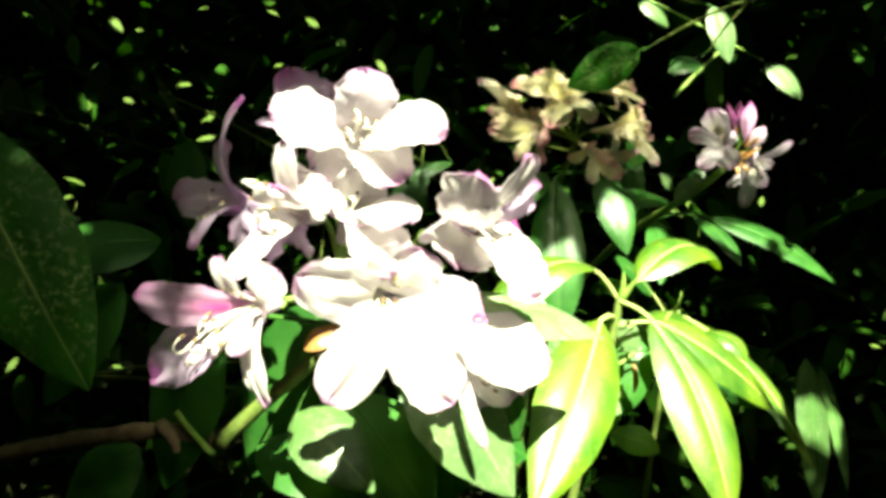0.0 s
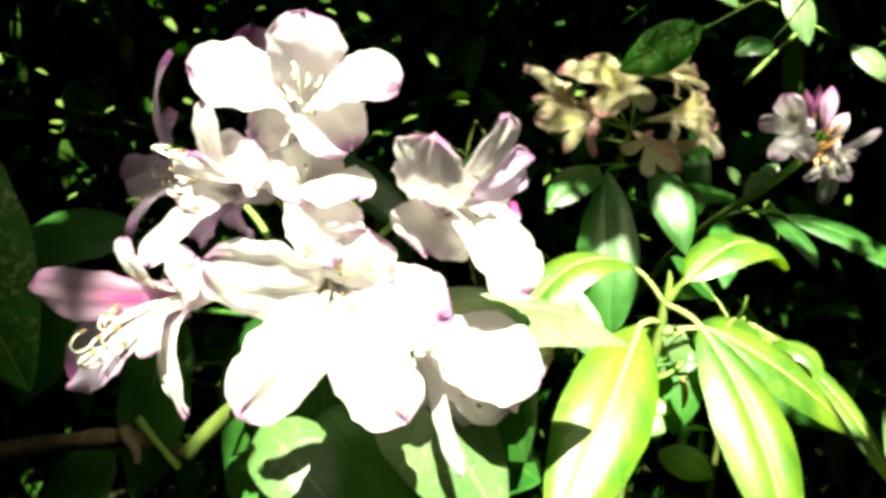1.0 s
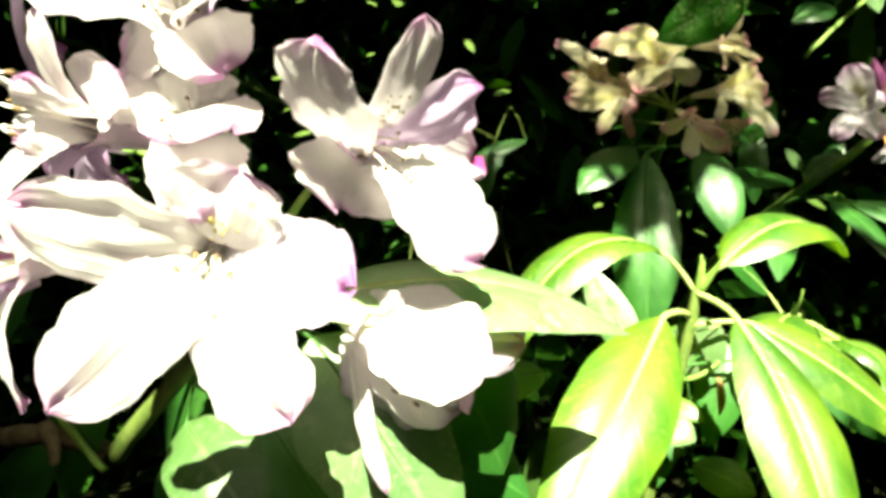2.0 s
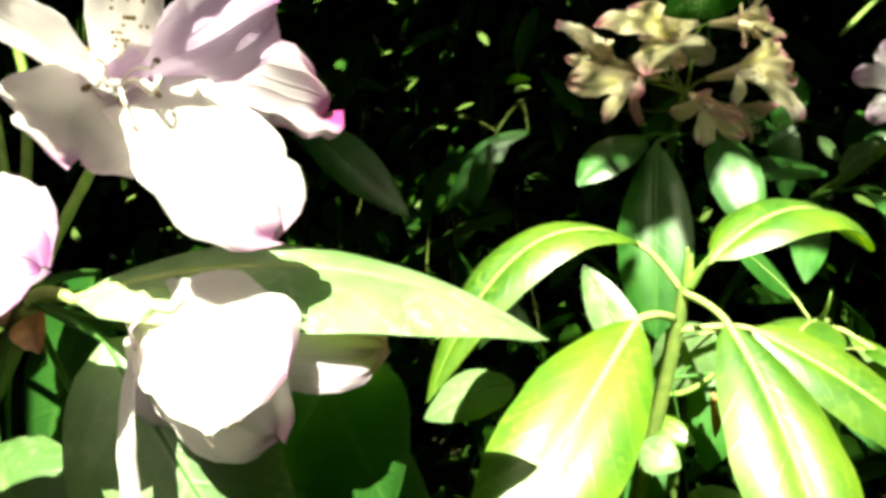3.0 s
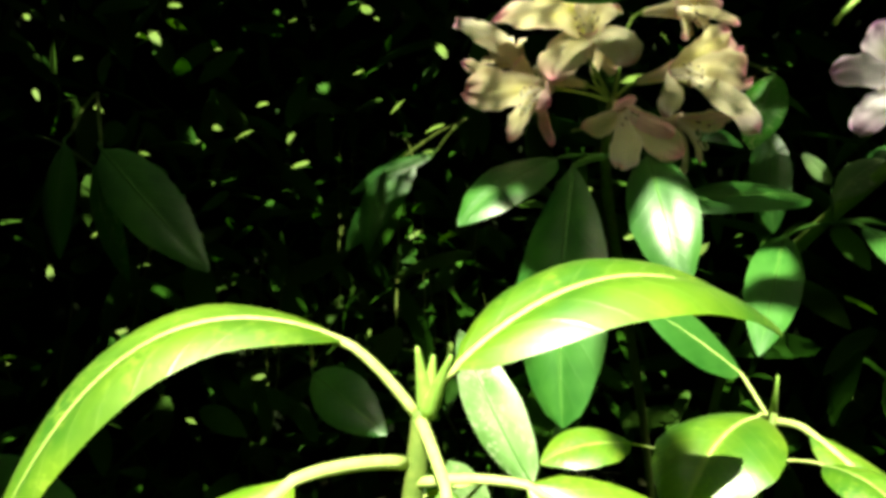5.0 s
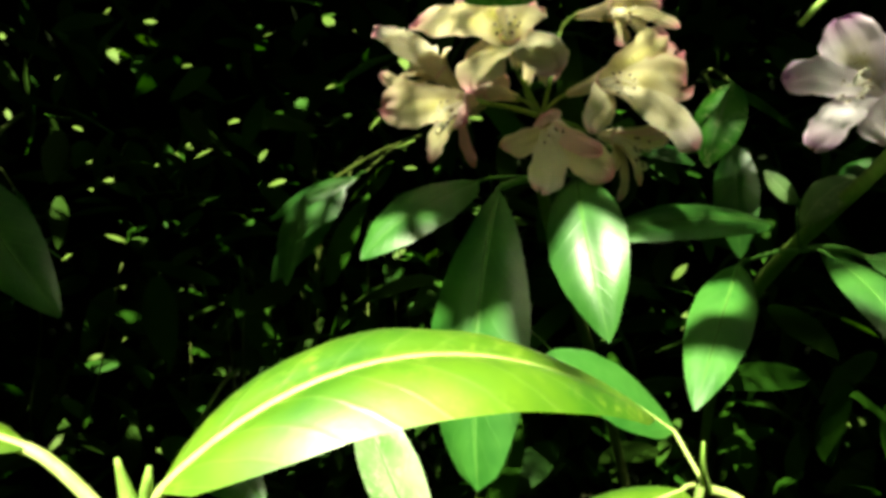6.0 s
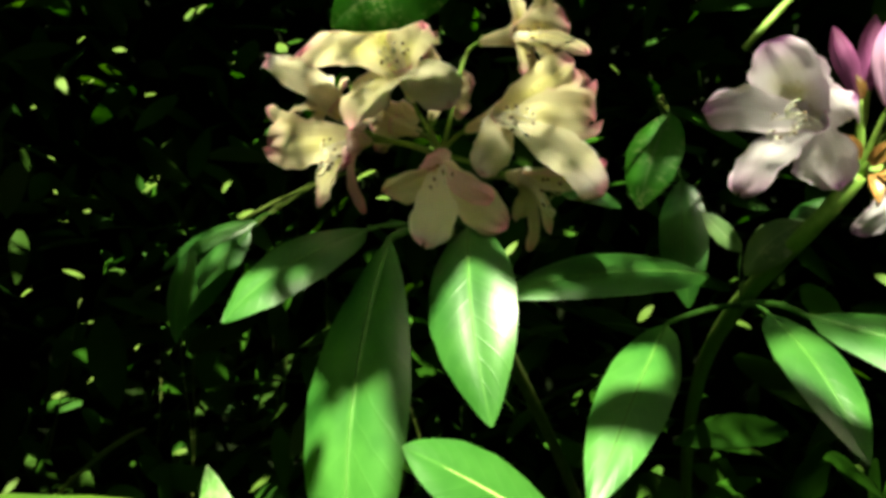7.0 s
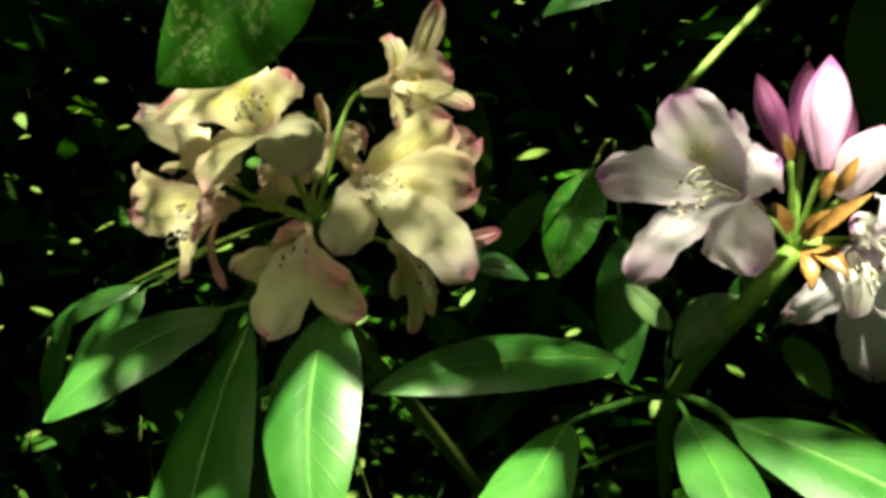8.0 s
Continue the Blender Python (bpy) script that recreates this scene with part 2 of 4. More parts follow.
PETAL_BACKS = {M_PETAL: M_PETAL_BACK, M_MAUVE: M_MAUVE_BACK, M_MAUVE_TIP: M_MAUVE_BACK, M_MAUVE_HEART: M_MAUVE_BACK, M_CREAM: M_CREAM_BACK, M_CREAM_TOP: M_CREAM_BACK, M_CREAM_PALE: M_CREAM_BACK, M_ROSE: M_ROSE, M_BLUSH: M_BLUSH_BACK, M_BLUSH_TOP: M_BLUSH_BACK}


# ---- building blocks ----
def thing(name, label, category, group="", at=(0, 0, 0)):
    ob = new(name)
    ob.empty_display_size = 0.01
    ob.location = at
    return tagged(ob, label, category, group)


def part(name, bm, material, parent, label="", second=None):
    me = bpy.data.meshes.new(name)
    for f in bm.faces:
        f.smooth = True
    bm.to_mesh(me)
    bm.free()
    me.materials.append(material)
    if second:
        me.materials.append(second)
    ob = new(name, me)
    if parent:
        ob.parent = parent
        top = parent
        shift = Vector((0, 0, 0))
        while top:
            shift += top.location
            top = top.parent
        me.transform(Matrix.Translation(-shift))
    if label:
        ob["label"] = label
    return ob


def bezier(points, n):
    """Points along a Bezier curve of any degree."""
    out = []
    for i in range(n + 1):
        t = i / n
        ps = [Vector(p) for p in points]
        while len(ps) > 1:
            ps = [a.lerp(b, t) for a, b in zip(ps, ps[1:])]
        out.append(ps[0])
    return out


def tube_into(bm, path, radii, sides=8):
    """A round stem along path, closed at both ends."""
    rings = []
    ref = None
    for i, p in enumerate(path):
        tan = (path[min(i + 1, len(path) - 1)] - path[max(i - 1, 0)]).normalized()
        if ref is None:
            ref = tan.orthogonal().normalized()
        ref = (ref - tan * ref.dot(tan)).normalized()
        b = tan.cross(ref)
        r = radii[i] if isinstance(radii, list) else radii
        rings.append([bm.verts.new(p + r * (math.cos(a) * ref + math.sin(a) * b)) for a in [2 * math.pi * k / sides for k in range(sides)]])
    for r0, r1 in zip(rings, rings[1:]):
        for k in range(sides):
            bm.faces.new((r0[k], r0[(k + 1) % sides], r1[(k + 1) % sides], r1[k]))
    bm.faces.new(rings[0][::-1])
    bm.faces.new(rings[-1])


def taper(n, a, b, knots=0.0, rng=None):
    return [(a + (b - a) * i / n) * (1 + (rng.uniform(-knots, knots) if rng else 0)) for i in range(n + 1)]


def stem(parent, name, points, r0, r1, material, n=14, knots=0.06, label=""):
    bm = bmesh.new()
    tube_into(bm, bezier(points, n), taper(n, r0, r1, knots, random), 10)
    return part(name, bm, material, parent, label)


def sheet_into(bm, rows, slot=0):
    """A grid of points as faces, u along the rows and v across."""
    layer = bm.loops.layers.uv.verify()
    vs = [[bm.verts.new(p) for p in r] for r in rows]
    nu, nv = len(rows) - 1, len(rows[0]) - 1
    for i in range(nu):
        for j in range(nv):
            f = bm.faces.new((vs[i][j], vs[i + 1][j], vs[i + 1][j + 1], vs[i][j + 1]))
            f.material_index = slot
            for loop, (a, b) in zip(f.loops, ((i, j), (i + 1, j), (i + 1, j + 1), (i, j + 1))):
                loop[layer].uv = (a / nu, b / nv)


def leaf(parent, foot, tip, width, up=(0, 0, 1), arch=0.012, fold=0.22, curl=0.32, material=None, node=None, rib=None, skew=0.42, wave=0.02, label="", droop=0.0, twist=0.0, blunt=0.72):
    """A blade from foot to tip, arched along up, with a midrib that runs back to the node on the stem."""
    foot, tip, up = Vector(foot), Vector(tip), Vector(up).normalized()
    length = (tip - foot).length
    mid = foot.lerp(tip, 0.5) + up * arch * 2
    line = bezier([foot, foot.lerp(mid, 0.75) + up * arch * 0.3, mid.lerp(tip, 0.4) + up * arch * 0.3, tip - up * droop], 20)
    seed = random.uniform(0, 50)
    rows, spine = [], []
    for i, p in enumerate(line):
        u = i / 20
        tan = (line[min(i + 1, 20)] - line[max(i - 1, 0)]).normalized()
        side = tan.cross(up).normalized()
        side = Matrix.Rotation(radians(twist) * u, 3, tan) @ side
        nor = side.cross(tan).normalized()
        x = u ** (math.log(0.5) / math.log(skew))
        w = 0.5 * width * max(0.0, math.sin(math.pi * x)) ** (0.72 + (blunt - 0.72) * u) * (1 - 0.25 * u ** 6) + 0.0006
        row = []
        for j in range(11):
            v = j / 5 - 1
            lift = fold * abs(v) * w - curl * v * v * w
            lift += wave * width * noise.noise((u * 5 + seed, v * 1.6, seed)) * (0.3 + abs(v))
            wob = 1 + 0.05 * noise.noise((u * 9 + seed, 3.0 * (v > 0), 7.7))
            row.append(p + side * v * w * wob + nor * lift)
        rows.append(row)
        spine.append(p - nor * 0.0004)
    bm = bmesh.new()
    sheet_into(bm, rows)
    ob = part("leaf", bm, material or M_LEAF, parent, label)
    bm = bmesh.new()
    start = []
    if node is not None:
        node = Vector(node)
        start = bezier([node, node.lerp(foot, 0.5) + up * (node - foot).length * 0.18, foot], 7)[:-1]
    path = start + spine
    n = len(path) - 1
    tube_into(bm, path, [max(0.0002, length * (0.0125 * (1 - i / n) ** 0.8 + 0.0015)) for i in range(n + 1)], 6)
    part("midrib", bm, rib or M_RIB_DARK, ob)
    return ob


def lobe_into(bm, c, axis, tip, width, seed, turned=None, cup=0.22, bow=0.14):
    """One corolla lobe from the throat c to its tip: rises out of the tube, spreads and curls at its rim."""
    run = tip - c
    d = run - axis * run.dot(axis)
    d = d.normalized() if d.length > 1e-5 else axis.orthogonal().normalized()
    reach = run.length
    face = (axis * run.dot(d) - d * run.dot(axis)).normalized()
    if turned:
        face = Vector(turned)
        face = (face - run * face.dot(run) / run.length_squared).normalized()
    line = bezier([c - axis * 0.009 + d * 0.0030, c + face * bow * reach + run * 0.22, c + run * 0.72 + face * bow * reach * 1.1, tip - face * 0.04 * reach], 24)
    tw = 0.45 * noise.noise((seed, 5.0, 2.0))
    ruff = min(0.0075, 0.28 * width)
    rows, backs = [], []
    for i, p in enumerate(line):
        u = i / 24
        tan = (line[min(i + 1, 24)] - line[max(i - 1, 0)]).normalized()
        across = Matrix.Rotation(tw * u * u, 3, tan) @ face.cross(tan).normalized()
        nor = tan.cross(across).normalized()
        grow = min(1.0, 0.50 + 0.9 * u)
        w = 0.5 * width * grow * max(0.0, 1 - max(0.0, (u - 0.52) / 0.48) ** 2.8) ** 0.5 + 0.0004
        row, back = [], []
        for j in range(17):
            v = j / 8 - 1
            h = -cup * w * v * v * (1 - 1.8 * u)
            h += ruff * u ** 1.5 * (noise.noise((u * 2.6 + seed, v * 1.7, seed * 1.7)) + 0.6 * abs(v) ** 1.5 * noise.noise((u * 8 + seed, v * 3.0, seed)))
            h -= 0.30 * w * max(0.0, (u - 0.6) / 0.4) * (0.3 + 2.0 * noise.noise((seed, v * 1.5, 1.0)))
            h += 0.0006 * u * math.sin(9 * v + seed) * (1 - u * abs(v)) - 0.0005 * math.exp(-(v * 5) ** 2) * (1 - u)
            edge = 1 + 0.20 * noise.noise((u * 6, seed + 2 * (v > 0), 3.3)) + 0.08 * noise.noise((u * 17, seed + 5 * (v > 0), 8.3))
            notch = 1 - 0.06 * max(0.0, 1 - abs(v) * 2.2) * max(0.0, (u - 0.9) / 0.1)
            row.append(c + (p - c) * notch + across * v * w * edge - nor * h)
            back.append(row[-1] - nor * (0.00015 + 0.0006 * (1 - v ** 4) * (1 - u ** 8)))
        rows.append(row)
        backs.append(back)
    sheet_into(bm, rows)
    sheet_into(bm, backs, 1)
    return line, across


def bloom(parent, base, throat, lobes, petal=None, hub=None, stamens=9, spots=True, bend=(0, 0, -1), hook=1.0):
    """A rhododendron flower. lobes: (tip, width in mm, material, where its inner side faces). bend: where filaments lean; hook: how long they are."""
    petal = petal or M_PETAL
    base, throat = Vector(base), Vector(throat)
    axis = (throat - base).normalized()
    e1 = axis.cross(Vector((0, 0, 1))).normalized()
    e2 = e1.cross(axis)
    depth = max(0.016, (throat - base).length)
    back = throat - axis * depth
    bm = bmesh.new()
    profile = [(0.0, 0.0016), (0.12, 0.0030), (0.35, 0.0040), (0.6, 0.0050), (0.8, 0.0062), (0.94, 0.0074)]
    ring = [(2 * math.pi * k / 20, math.cos(2 * math.pi * k / 20) * e1 + math.sin(2 * math.pi * k / 20) * e2) for k in range(21)]
    sheet_into(bm, [[back + axis * depth * z + d * r * (1 + 0.07 * math.cos(5 * a)) for a, d in ring] for z, r in profile])
    body = part("flower", bm, PETAL_BACKS.get(petal, petal), parent)
    seed = random.uniform(0, 90)
    best = None
    for n, (tip, width, material, *turned) in enumerate(lobes):
        bm = bmesh.new()
        line, across = lobe_into(bm, throat, axis, Vector(tip), width / 1000, seed + 3 * n, *turned)
        part("petal", bm, material, body, second=PETAL_BACKS.get(material, material))
        if best is None or tip[2] > best[0]:
            best = (tip[2], line, across)
    if spots:
        bm = bmesh.new()
        for n in range(22):
            q, s = random.uniform(0.18, 0.55), random.gauss(0, 0.0022)
            p = best[1][int(q * 24)] + best[2] * s * (0.6 + q) + axis * 0.0006
            bmesh.ops.create_icosphere(bm, subdivisions=1, radius=random.uniform(0.0003, 0.0006), matrix=Matrix.Translation(p))
        part("throat_spots", bm, M_SPOT, body, "olive-brown flecks in the throat")
    low = Vector(bend)
    low = (low - axis * low.dot(axis)).normalized()
    for n in range(stamens + 1 if stamens else 0):
        long = n == stamens
        a = 2 * math.pi * n / stamens + seed
        off = (math.cos(a) * e1 + math.sin(a) * e2) * 0.003
        reach = (0.032 if long else random.uniform(0.014, 0.026)) * hook
        sag = reach * random.uniform(0.25, 0.5)
        p2 = throat + axis * reach * 0.9 + off * 2 + low * (sag + 0.004)
        curl = random.uniform(0.7, 1.3) * reach * 0.20
        path = bezier([throat - axis * 0.009 + off * 0.6, throat + axis * reach * 0.5 + off + low * 0.002, p2], 10)
        path += bezier([p2, p2 + (axis * 0.9 + low * 0.5) * curl, p2 + (axis * 1.3 - low * 0.9) * curl + off * 0.4, p2 + (axis * 0.2 - low * 1.1) * curl + off * 0.6], 8)[1:]
        bm = bmesh.new()
        r = 0.0007 if long else 0.00045
        tube_into(bm, path, taper(18, r, r * 0.8), 6)
        part("pistil" if long else "stamen", bm, M_STAMEN, body)
        bm = bmesh.new()
        turn = (path[-1] - path[-2]).to_track_quat("Z", "Y").to_matrix().to_4x4()
        bmesh.ops.create_icosphere(bm, subdivisions=2, radius=0.0010, matrix=Matrix.Translation(path[-1]) @ turn @ Matrix.Diagonal((0.75, 0.75, 1.0 if long else 1.5, 1)))
        part("stigma" if long else "anther", bm, M_PED if long else M_ANTHER, body)
    bm = bmesh.new()
    for k in range(5):
        a = 2 * math.pi * k / 5
        d = math.cos(a) * e1 + math.sin(a) * e2
        tube_into(bm, bezier([back - axis * 0.001, back + d * 0.003, back + d * 0.0038 + axis * 0.004], 4), taper(4, 0.0011, 0.0003), 5)
    part("calyx", bm, M_PED, body)
    if hub is not None:
        hub = Vector(hub)
        d = back - hub
        stem(parent, "pedicel", [hub, hub + d * 0.45 + Vector((0, 0, 0.004)), back - axis * d.length * 0.25, back], 0.0017, 0.0013, M_PED, 10)
    return body


def bud(parent, foot, tip, radius, hub=None, material=None):
    """A closed, furrowed flower bud."""
    foot, tip = Vector(foot), Vector(tip)
    axis = (tip - foot).normalized()
    e1 = axis.orthogonal().normalized()
    e2 = axis.cross(e1)
    bm = bmesh.new()
    rows = []
    for z in range(17):
        t = z / 16
        r = radius * (math.sin(math.pi * min(1, 0.07 + 0.93 * t) ** 1.2) ** (0.6 + 0.3 * t) + 0.02)
        ring = []
        for k in range(31):
            a = 2 * math.pi * k / 30
            d = math.cos(a) * e1 + math.sin(a) * e2
            ring.append(foot.lerp(tip, t) + d * r * (1 + 0.24 * abs(math.cos(2.5 * a + t * 1.1)) - 0.16 + 0.10 * noise.noise((a, t * 3, radius * 900))))
        rows.append(ring)
    sheet_into(bm, rows)
    ob = part("flower_bud", bm, material or M_BUD, parent)
    if hub is not None:
        stem(parent, "pedicel", [hub, Vector(hub).lerp(foot, 0.5) + Vector((0, 0, 0.003)), foot], 0.0017, 0.0015, M_PED, 8)
    return ob


def bud_scale(parent, foot, tip, width):
    foot, tip = Vector(foot), Vector(tip)
    ax = (tip - foot).normalized()
    side = ax.cross(Vector((0.2, -1, 0.3))).normalized()
    nor = side.cross(ax)
    bm = bmesh.new()
    rows = []
    for i in range(7):
        u = i / 6
        w = width * 0.5 * math.sin(math.pi * (0.12 + 0.86 * u)) ** 0.8
        rows.append([foot.lerp(tip, u) + side * v * w + nor * (0.35 * w * v * v + 0.15 * (tip - foot).length * math.sin(math.pi * u)) for v in (-1, -0.5, 0, 0.5, 1)])
    sheet_into(bm, rows)
    return part("bud_scale", bm, M_SCALE, parent)


def leaf_mass(name, count, place, size, material, label, category, tilt=0.6, seed=1, up_bias=0.8, clear=None, simple=False, facing=None):
    """Many small arched leaves in one mesh. place: draws n places; clear: which leaves leave the sun's openings free."""
    rng = np.random.default_rng(seed)
    p = place(rng, count)
    az, el = rng.uniform(0, 2 * np.pi, count), rng.normal(-0.35, tilt, count)
    d = np.stack((np.cos(az) * np.cos(el), np.sin(az) * np.cos(el), np.sin(el)), 1)
    up = np.stack((rng.normal(0, 0.5, count), rng.normal(0, 0.5, count), np.full(count, up_bias)), 1)
    if facing is not None:
        up = np.array(facing) + rng.normal(0, 0.25, (count, 3))
        d -= up * ((d * up).sum(1) / (up * up).sum(1))[:, None]
        d /= np.linalg.norm(d, axis=1)[:, None]
    side = np.cross(d, up)
    side /= np.linalg.norm(side, axis=1)[:, None] + 1e-9
    nor = np.cross(side, d)
    length = size * rng.uniform(0.6, 1.25, count)
    wide = length * rng.uniform(0.15, 0.21, count)
    if clear is not None:
        keep = clear(p, d * length[:, None] * 0.5, wide)
        p, d, side, nor, length, wide = (v[keep] for v in (p, d, side, nor, length, wide))
    n, rows = len(p), 5 if simple else 7
    cross = (-1, 1) if simple else (-1, 0, 1)
    verts = np.zeros((n, rows, len(cross), 3))
    for i in range(rows):
        u = i / (rows - 1)
        c = p + d * (length * (u - 0.5))[:, None] - nor * (length * 0.28 * (u - 0.35) ** 2)[:, None]
        w = wide * math.sin(math.pi * (0.04 + 0.95 * u) ** 0.85) ** 0.75
        for j, k in enumerate(cross):
            verts[:, i, j] = c + side * (k * w)[:, None] - nor * (abs(k) * 0.12 * w)[:, None]
    per = rows * len(cross)
    quads = np.array([(i * len(cross) + j, (i + 1) * len(cross) + j, (i + 1) * len(cross) + j + 1, i * len(cross) + j + 1)
                      for i in range(rows - 1) for j in range(len(cross) - 1)])
    faces = (quads[None] + (np.arange(n) * per)[:, None, None]).reshape(-1, 4)
    me = bpy.data.meshes.new(name)
    me.vertices.add(n * per)
    me.vertices.foreach_set("co", verts.ravel())
    me.loops.add(faces.size)
    me.loops.foreach_set("vertex_index", faces.ravel().astype(np.int32))
    me.polygons.add(len(faces))
    me.polygons.foreach_set("loop_start", np.arange(0, faces.size, 4, dtype=np.int32))
    me.polygons.foreach_set("use_smooth", np.ones(len(faces), dtype=bool))
    me.update(calc_edges=True)
    me.materials.append(material)
    return tagged(new(name, me), label, category, kind="stuff")


def box_of(r, n, low, high):
    return r.uniform(np.array(low), np.array(high), (n, 3))


# ---- ground and an added enclosing wall ----
def ground_sheet():
    bm = bmesh.new()
    n = 60
    xs = [math.copysign(abs(k / 30 - 1) ** 4 * 400 + abs(k / 30 - 1) * 4, k / 30 - 1) for k in range(n + 1)]
    grid = [[bm.verts.new((x, y + 1.0, 0.06 * noise.noise((x * 1.7, y * 1.7, 0)) if abs(x) < 30 and abs(y) < 30 else 0.0)) for y in xs] for x in xs]
    for i in range(n):
        for j in range(n):
            bm.faces.new((grid[i][j], grid[i + 1][j], grid[i + 1][j + 1], grid[i][j + 1]))
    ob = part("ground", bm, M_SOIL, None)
    return tagged(ob, "dark bare soil with leaf litter under the shrubs", "ground", kind="structure")


ground_sheet()


def enclosing_wall():
    """An added near-black wall, bowed round the view, that blocks sky light."""
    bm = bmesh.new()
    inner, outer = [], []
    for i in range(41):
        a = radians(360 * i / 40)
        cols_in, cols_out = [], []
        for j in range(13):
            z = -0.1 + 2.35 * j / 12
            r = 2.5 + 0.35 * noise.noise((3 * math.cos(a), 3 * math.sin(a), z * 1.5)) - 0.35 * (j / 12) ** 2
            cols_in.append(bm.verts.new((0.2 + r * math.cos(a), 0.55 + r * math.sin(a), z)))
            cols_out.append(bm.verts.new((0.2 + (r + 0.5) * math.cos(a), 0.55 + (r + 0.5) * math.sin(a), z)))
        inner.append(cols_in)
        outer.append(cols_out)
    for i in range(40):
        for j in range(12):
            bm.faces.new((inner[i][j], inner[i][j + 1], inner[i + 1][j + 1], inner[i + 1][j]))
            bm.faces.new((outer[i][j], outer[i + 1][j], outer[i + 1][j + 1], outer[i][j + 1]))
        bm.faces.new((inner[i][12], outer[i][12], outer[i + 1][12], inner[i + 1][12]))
    ob = part("backdrop", bm, M_ENCLOSURE, None)
    return tagged(ob, "added near-black ring wall round the shrubs that keeps sky light out", "thicket", kind="structure")


enclosing_wall()

# ---- the main flowering shoot ----
shoot = thing("flowering_shoot", "rhododendron shoot with a full truss of sunlit white and mauve flowers", "flowering shoot", "flowering shoots", (-0.0468, 0.3600, 1.0075))
HUB = (-0.0458, 0.3550, 1.0101)
stem(shoot, "stem", [HUB, (-0.0719, 0.3700, 0.9846), (-0.1129, 0.3850, 0.9501), (-0.1262, 0.3900, 0.9337)], 0.0035, 0.0045, M_SHOOT)
# lobes in shade take the mauve or blush petal, shade put into colour
bloom(shoot, (-0.0690, 0.3050, 1.0349), (-0.0793, 0.2870, 1.0349), [((-0.1204, 0.2770, 1.0427), 17.6, M_MAUVE_HEART), ((-0.1244, 0.2970, 1.0024), 21.6, M_MAUVE), ((-0.0722, 0.2800, 0.9961), 13.9, M_PETAL), ((-0.0877, 0.2760, 1.0578), 10.8, M_PETAL), ((-0.0802, 0.2720, 1.0201), 12.9, M_PETAL), ((-0.0649, 0.2800, 1.0518), 18.5, M_PETAL)], M_PETAL, HUB, bend=(-0.5, -0.2, -0.8), hook=0.95)
bloom(shoot, (-0.0553, 0.3300, 1.0677), (-0.0629, 0.3000, 1.0739), [((-0.0615, 0.2876, 1.1027), 10.2, M_PETAL), ((-0.0848, 0.2840, 1.0482), 10.5, M_PETAL), ((-0.0663, 0.2850, 1.0849), 23.0, M_PETAL), ((-0.0486, 0.2980, 1.0877), 27.7, M_PETAL), ((-0.0814, 0.3120, 1.0556), 20.2, M_MAUVE), ((-0.0647, 0.3220, 1.0546), 20.8, M_MAUVE), ((-0.0739, 0.2900, 1.0679), 16.5, M_PETAL)], M_PETAL, HUB, bend=(-0.9, 0.2, 0.2), spots=False, stamens=4, hook=0.75)
bloom(shoot, (-0.0488, 0.3450, 1.0856), (-0.0361, 0.3120, 1.1059), [((-0.0291, 0.2954, 1.1309), 24.7, M_BLUSH), ((-0.0677, 0.2900, 1.1135), 28.4, M_PETAL), ((0.0010, 0.2900, 1.1071), 25.8, M_PETAL), ((-0.0173, 0.3000, 1.0855), 25.7, M_PETAL), ((-0.0566, 0.3150, 1.0908), 21.8, M_PETAL)], M_PETAL, HUB, hook=0.5)
bloom(shoot, (-0.0111, 0.3500, 1.0553), (0.0138, 0.3250, 1.0686), [((0.0118, 0.2817, 1.0879), 27.4, M_PETAL, (-0.1, -0.95, 0.2)), ((0.0375, 0.3010, 1.0962), 13.5, M_PETAL), ((0.0462, 0.3390, 1.0819), 22.8, M_MAUVE, (-0.2, -0.65, -0.72)), ((0.0373, 0.3880, 1.0629), 27.2, M_MAUVE_TIP, (0.75, -0.3, 0.3)), ((0.0448, 0.3330, 1.0303), 30.0, M_PETAL), ((0.0064, 0.3180, 1.0472), 35.8, M_PETAL)], M_PETAL, HUB, stamens=6, hook=0.35)
bloom(shoot, (-0.0333, 0.3300, 1.0389), (-0.0253, 0.3000, 1.0360), [((-0.0531, 0.2620, 1.0529), 25.0, M_PETAL), ((-0.0413, 0.2546, 1.0075), 26.7, M_PETAL), ((0.0041, 0.2790, 0.9966), 27.2, M_PETAL), ((0.0171, 0.2960, 1.0289), 30.2, M_BLUSH, (0.1, -0.9, 0.4)), ((-0.0090, 0.2880, 1.0596), 33.4, M_PETAL)], M_PETAL, HUB, hook=0.55, bend=(0, -0.2, -1))
bloom(shoot, (-0.0037, 0.3450, 1.0102), (0.0101, 0.3380, 1.0062), [((0.0487, 0.3250, 1.0021), 34.4, M_PETAL, (-0.1, -0.85, 0.5)), ((0.0373, 0.3420, 0.9795), 26.5, M_PETAL, (0, -0.9, 0.4)), ((0.0184, 0.3130, 0.9637), 7.2, M_PETAL, (-0.4, -0.8, 0.2)), ((0.0566, 0.3720, 0.9948), 21.7, M_BLUSH, (0.2, -0.95, 0.1)), ((0.0114, 0.3520, 0.9662), 27.2, M_BLUSH, (0, -1, 0.1)), ((0.0219, 0.3450, 1.0129), 17.8, M_PETAL)], M_PETAL, HUB, spots=False, bend=(0.3, 0, -1), hook=0.9)
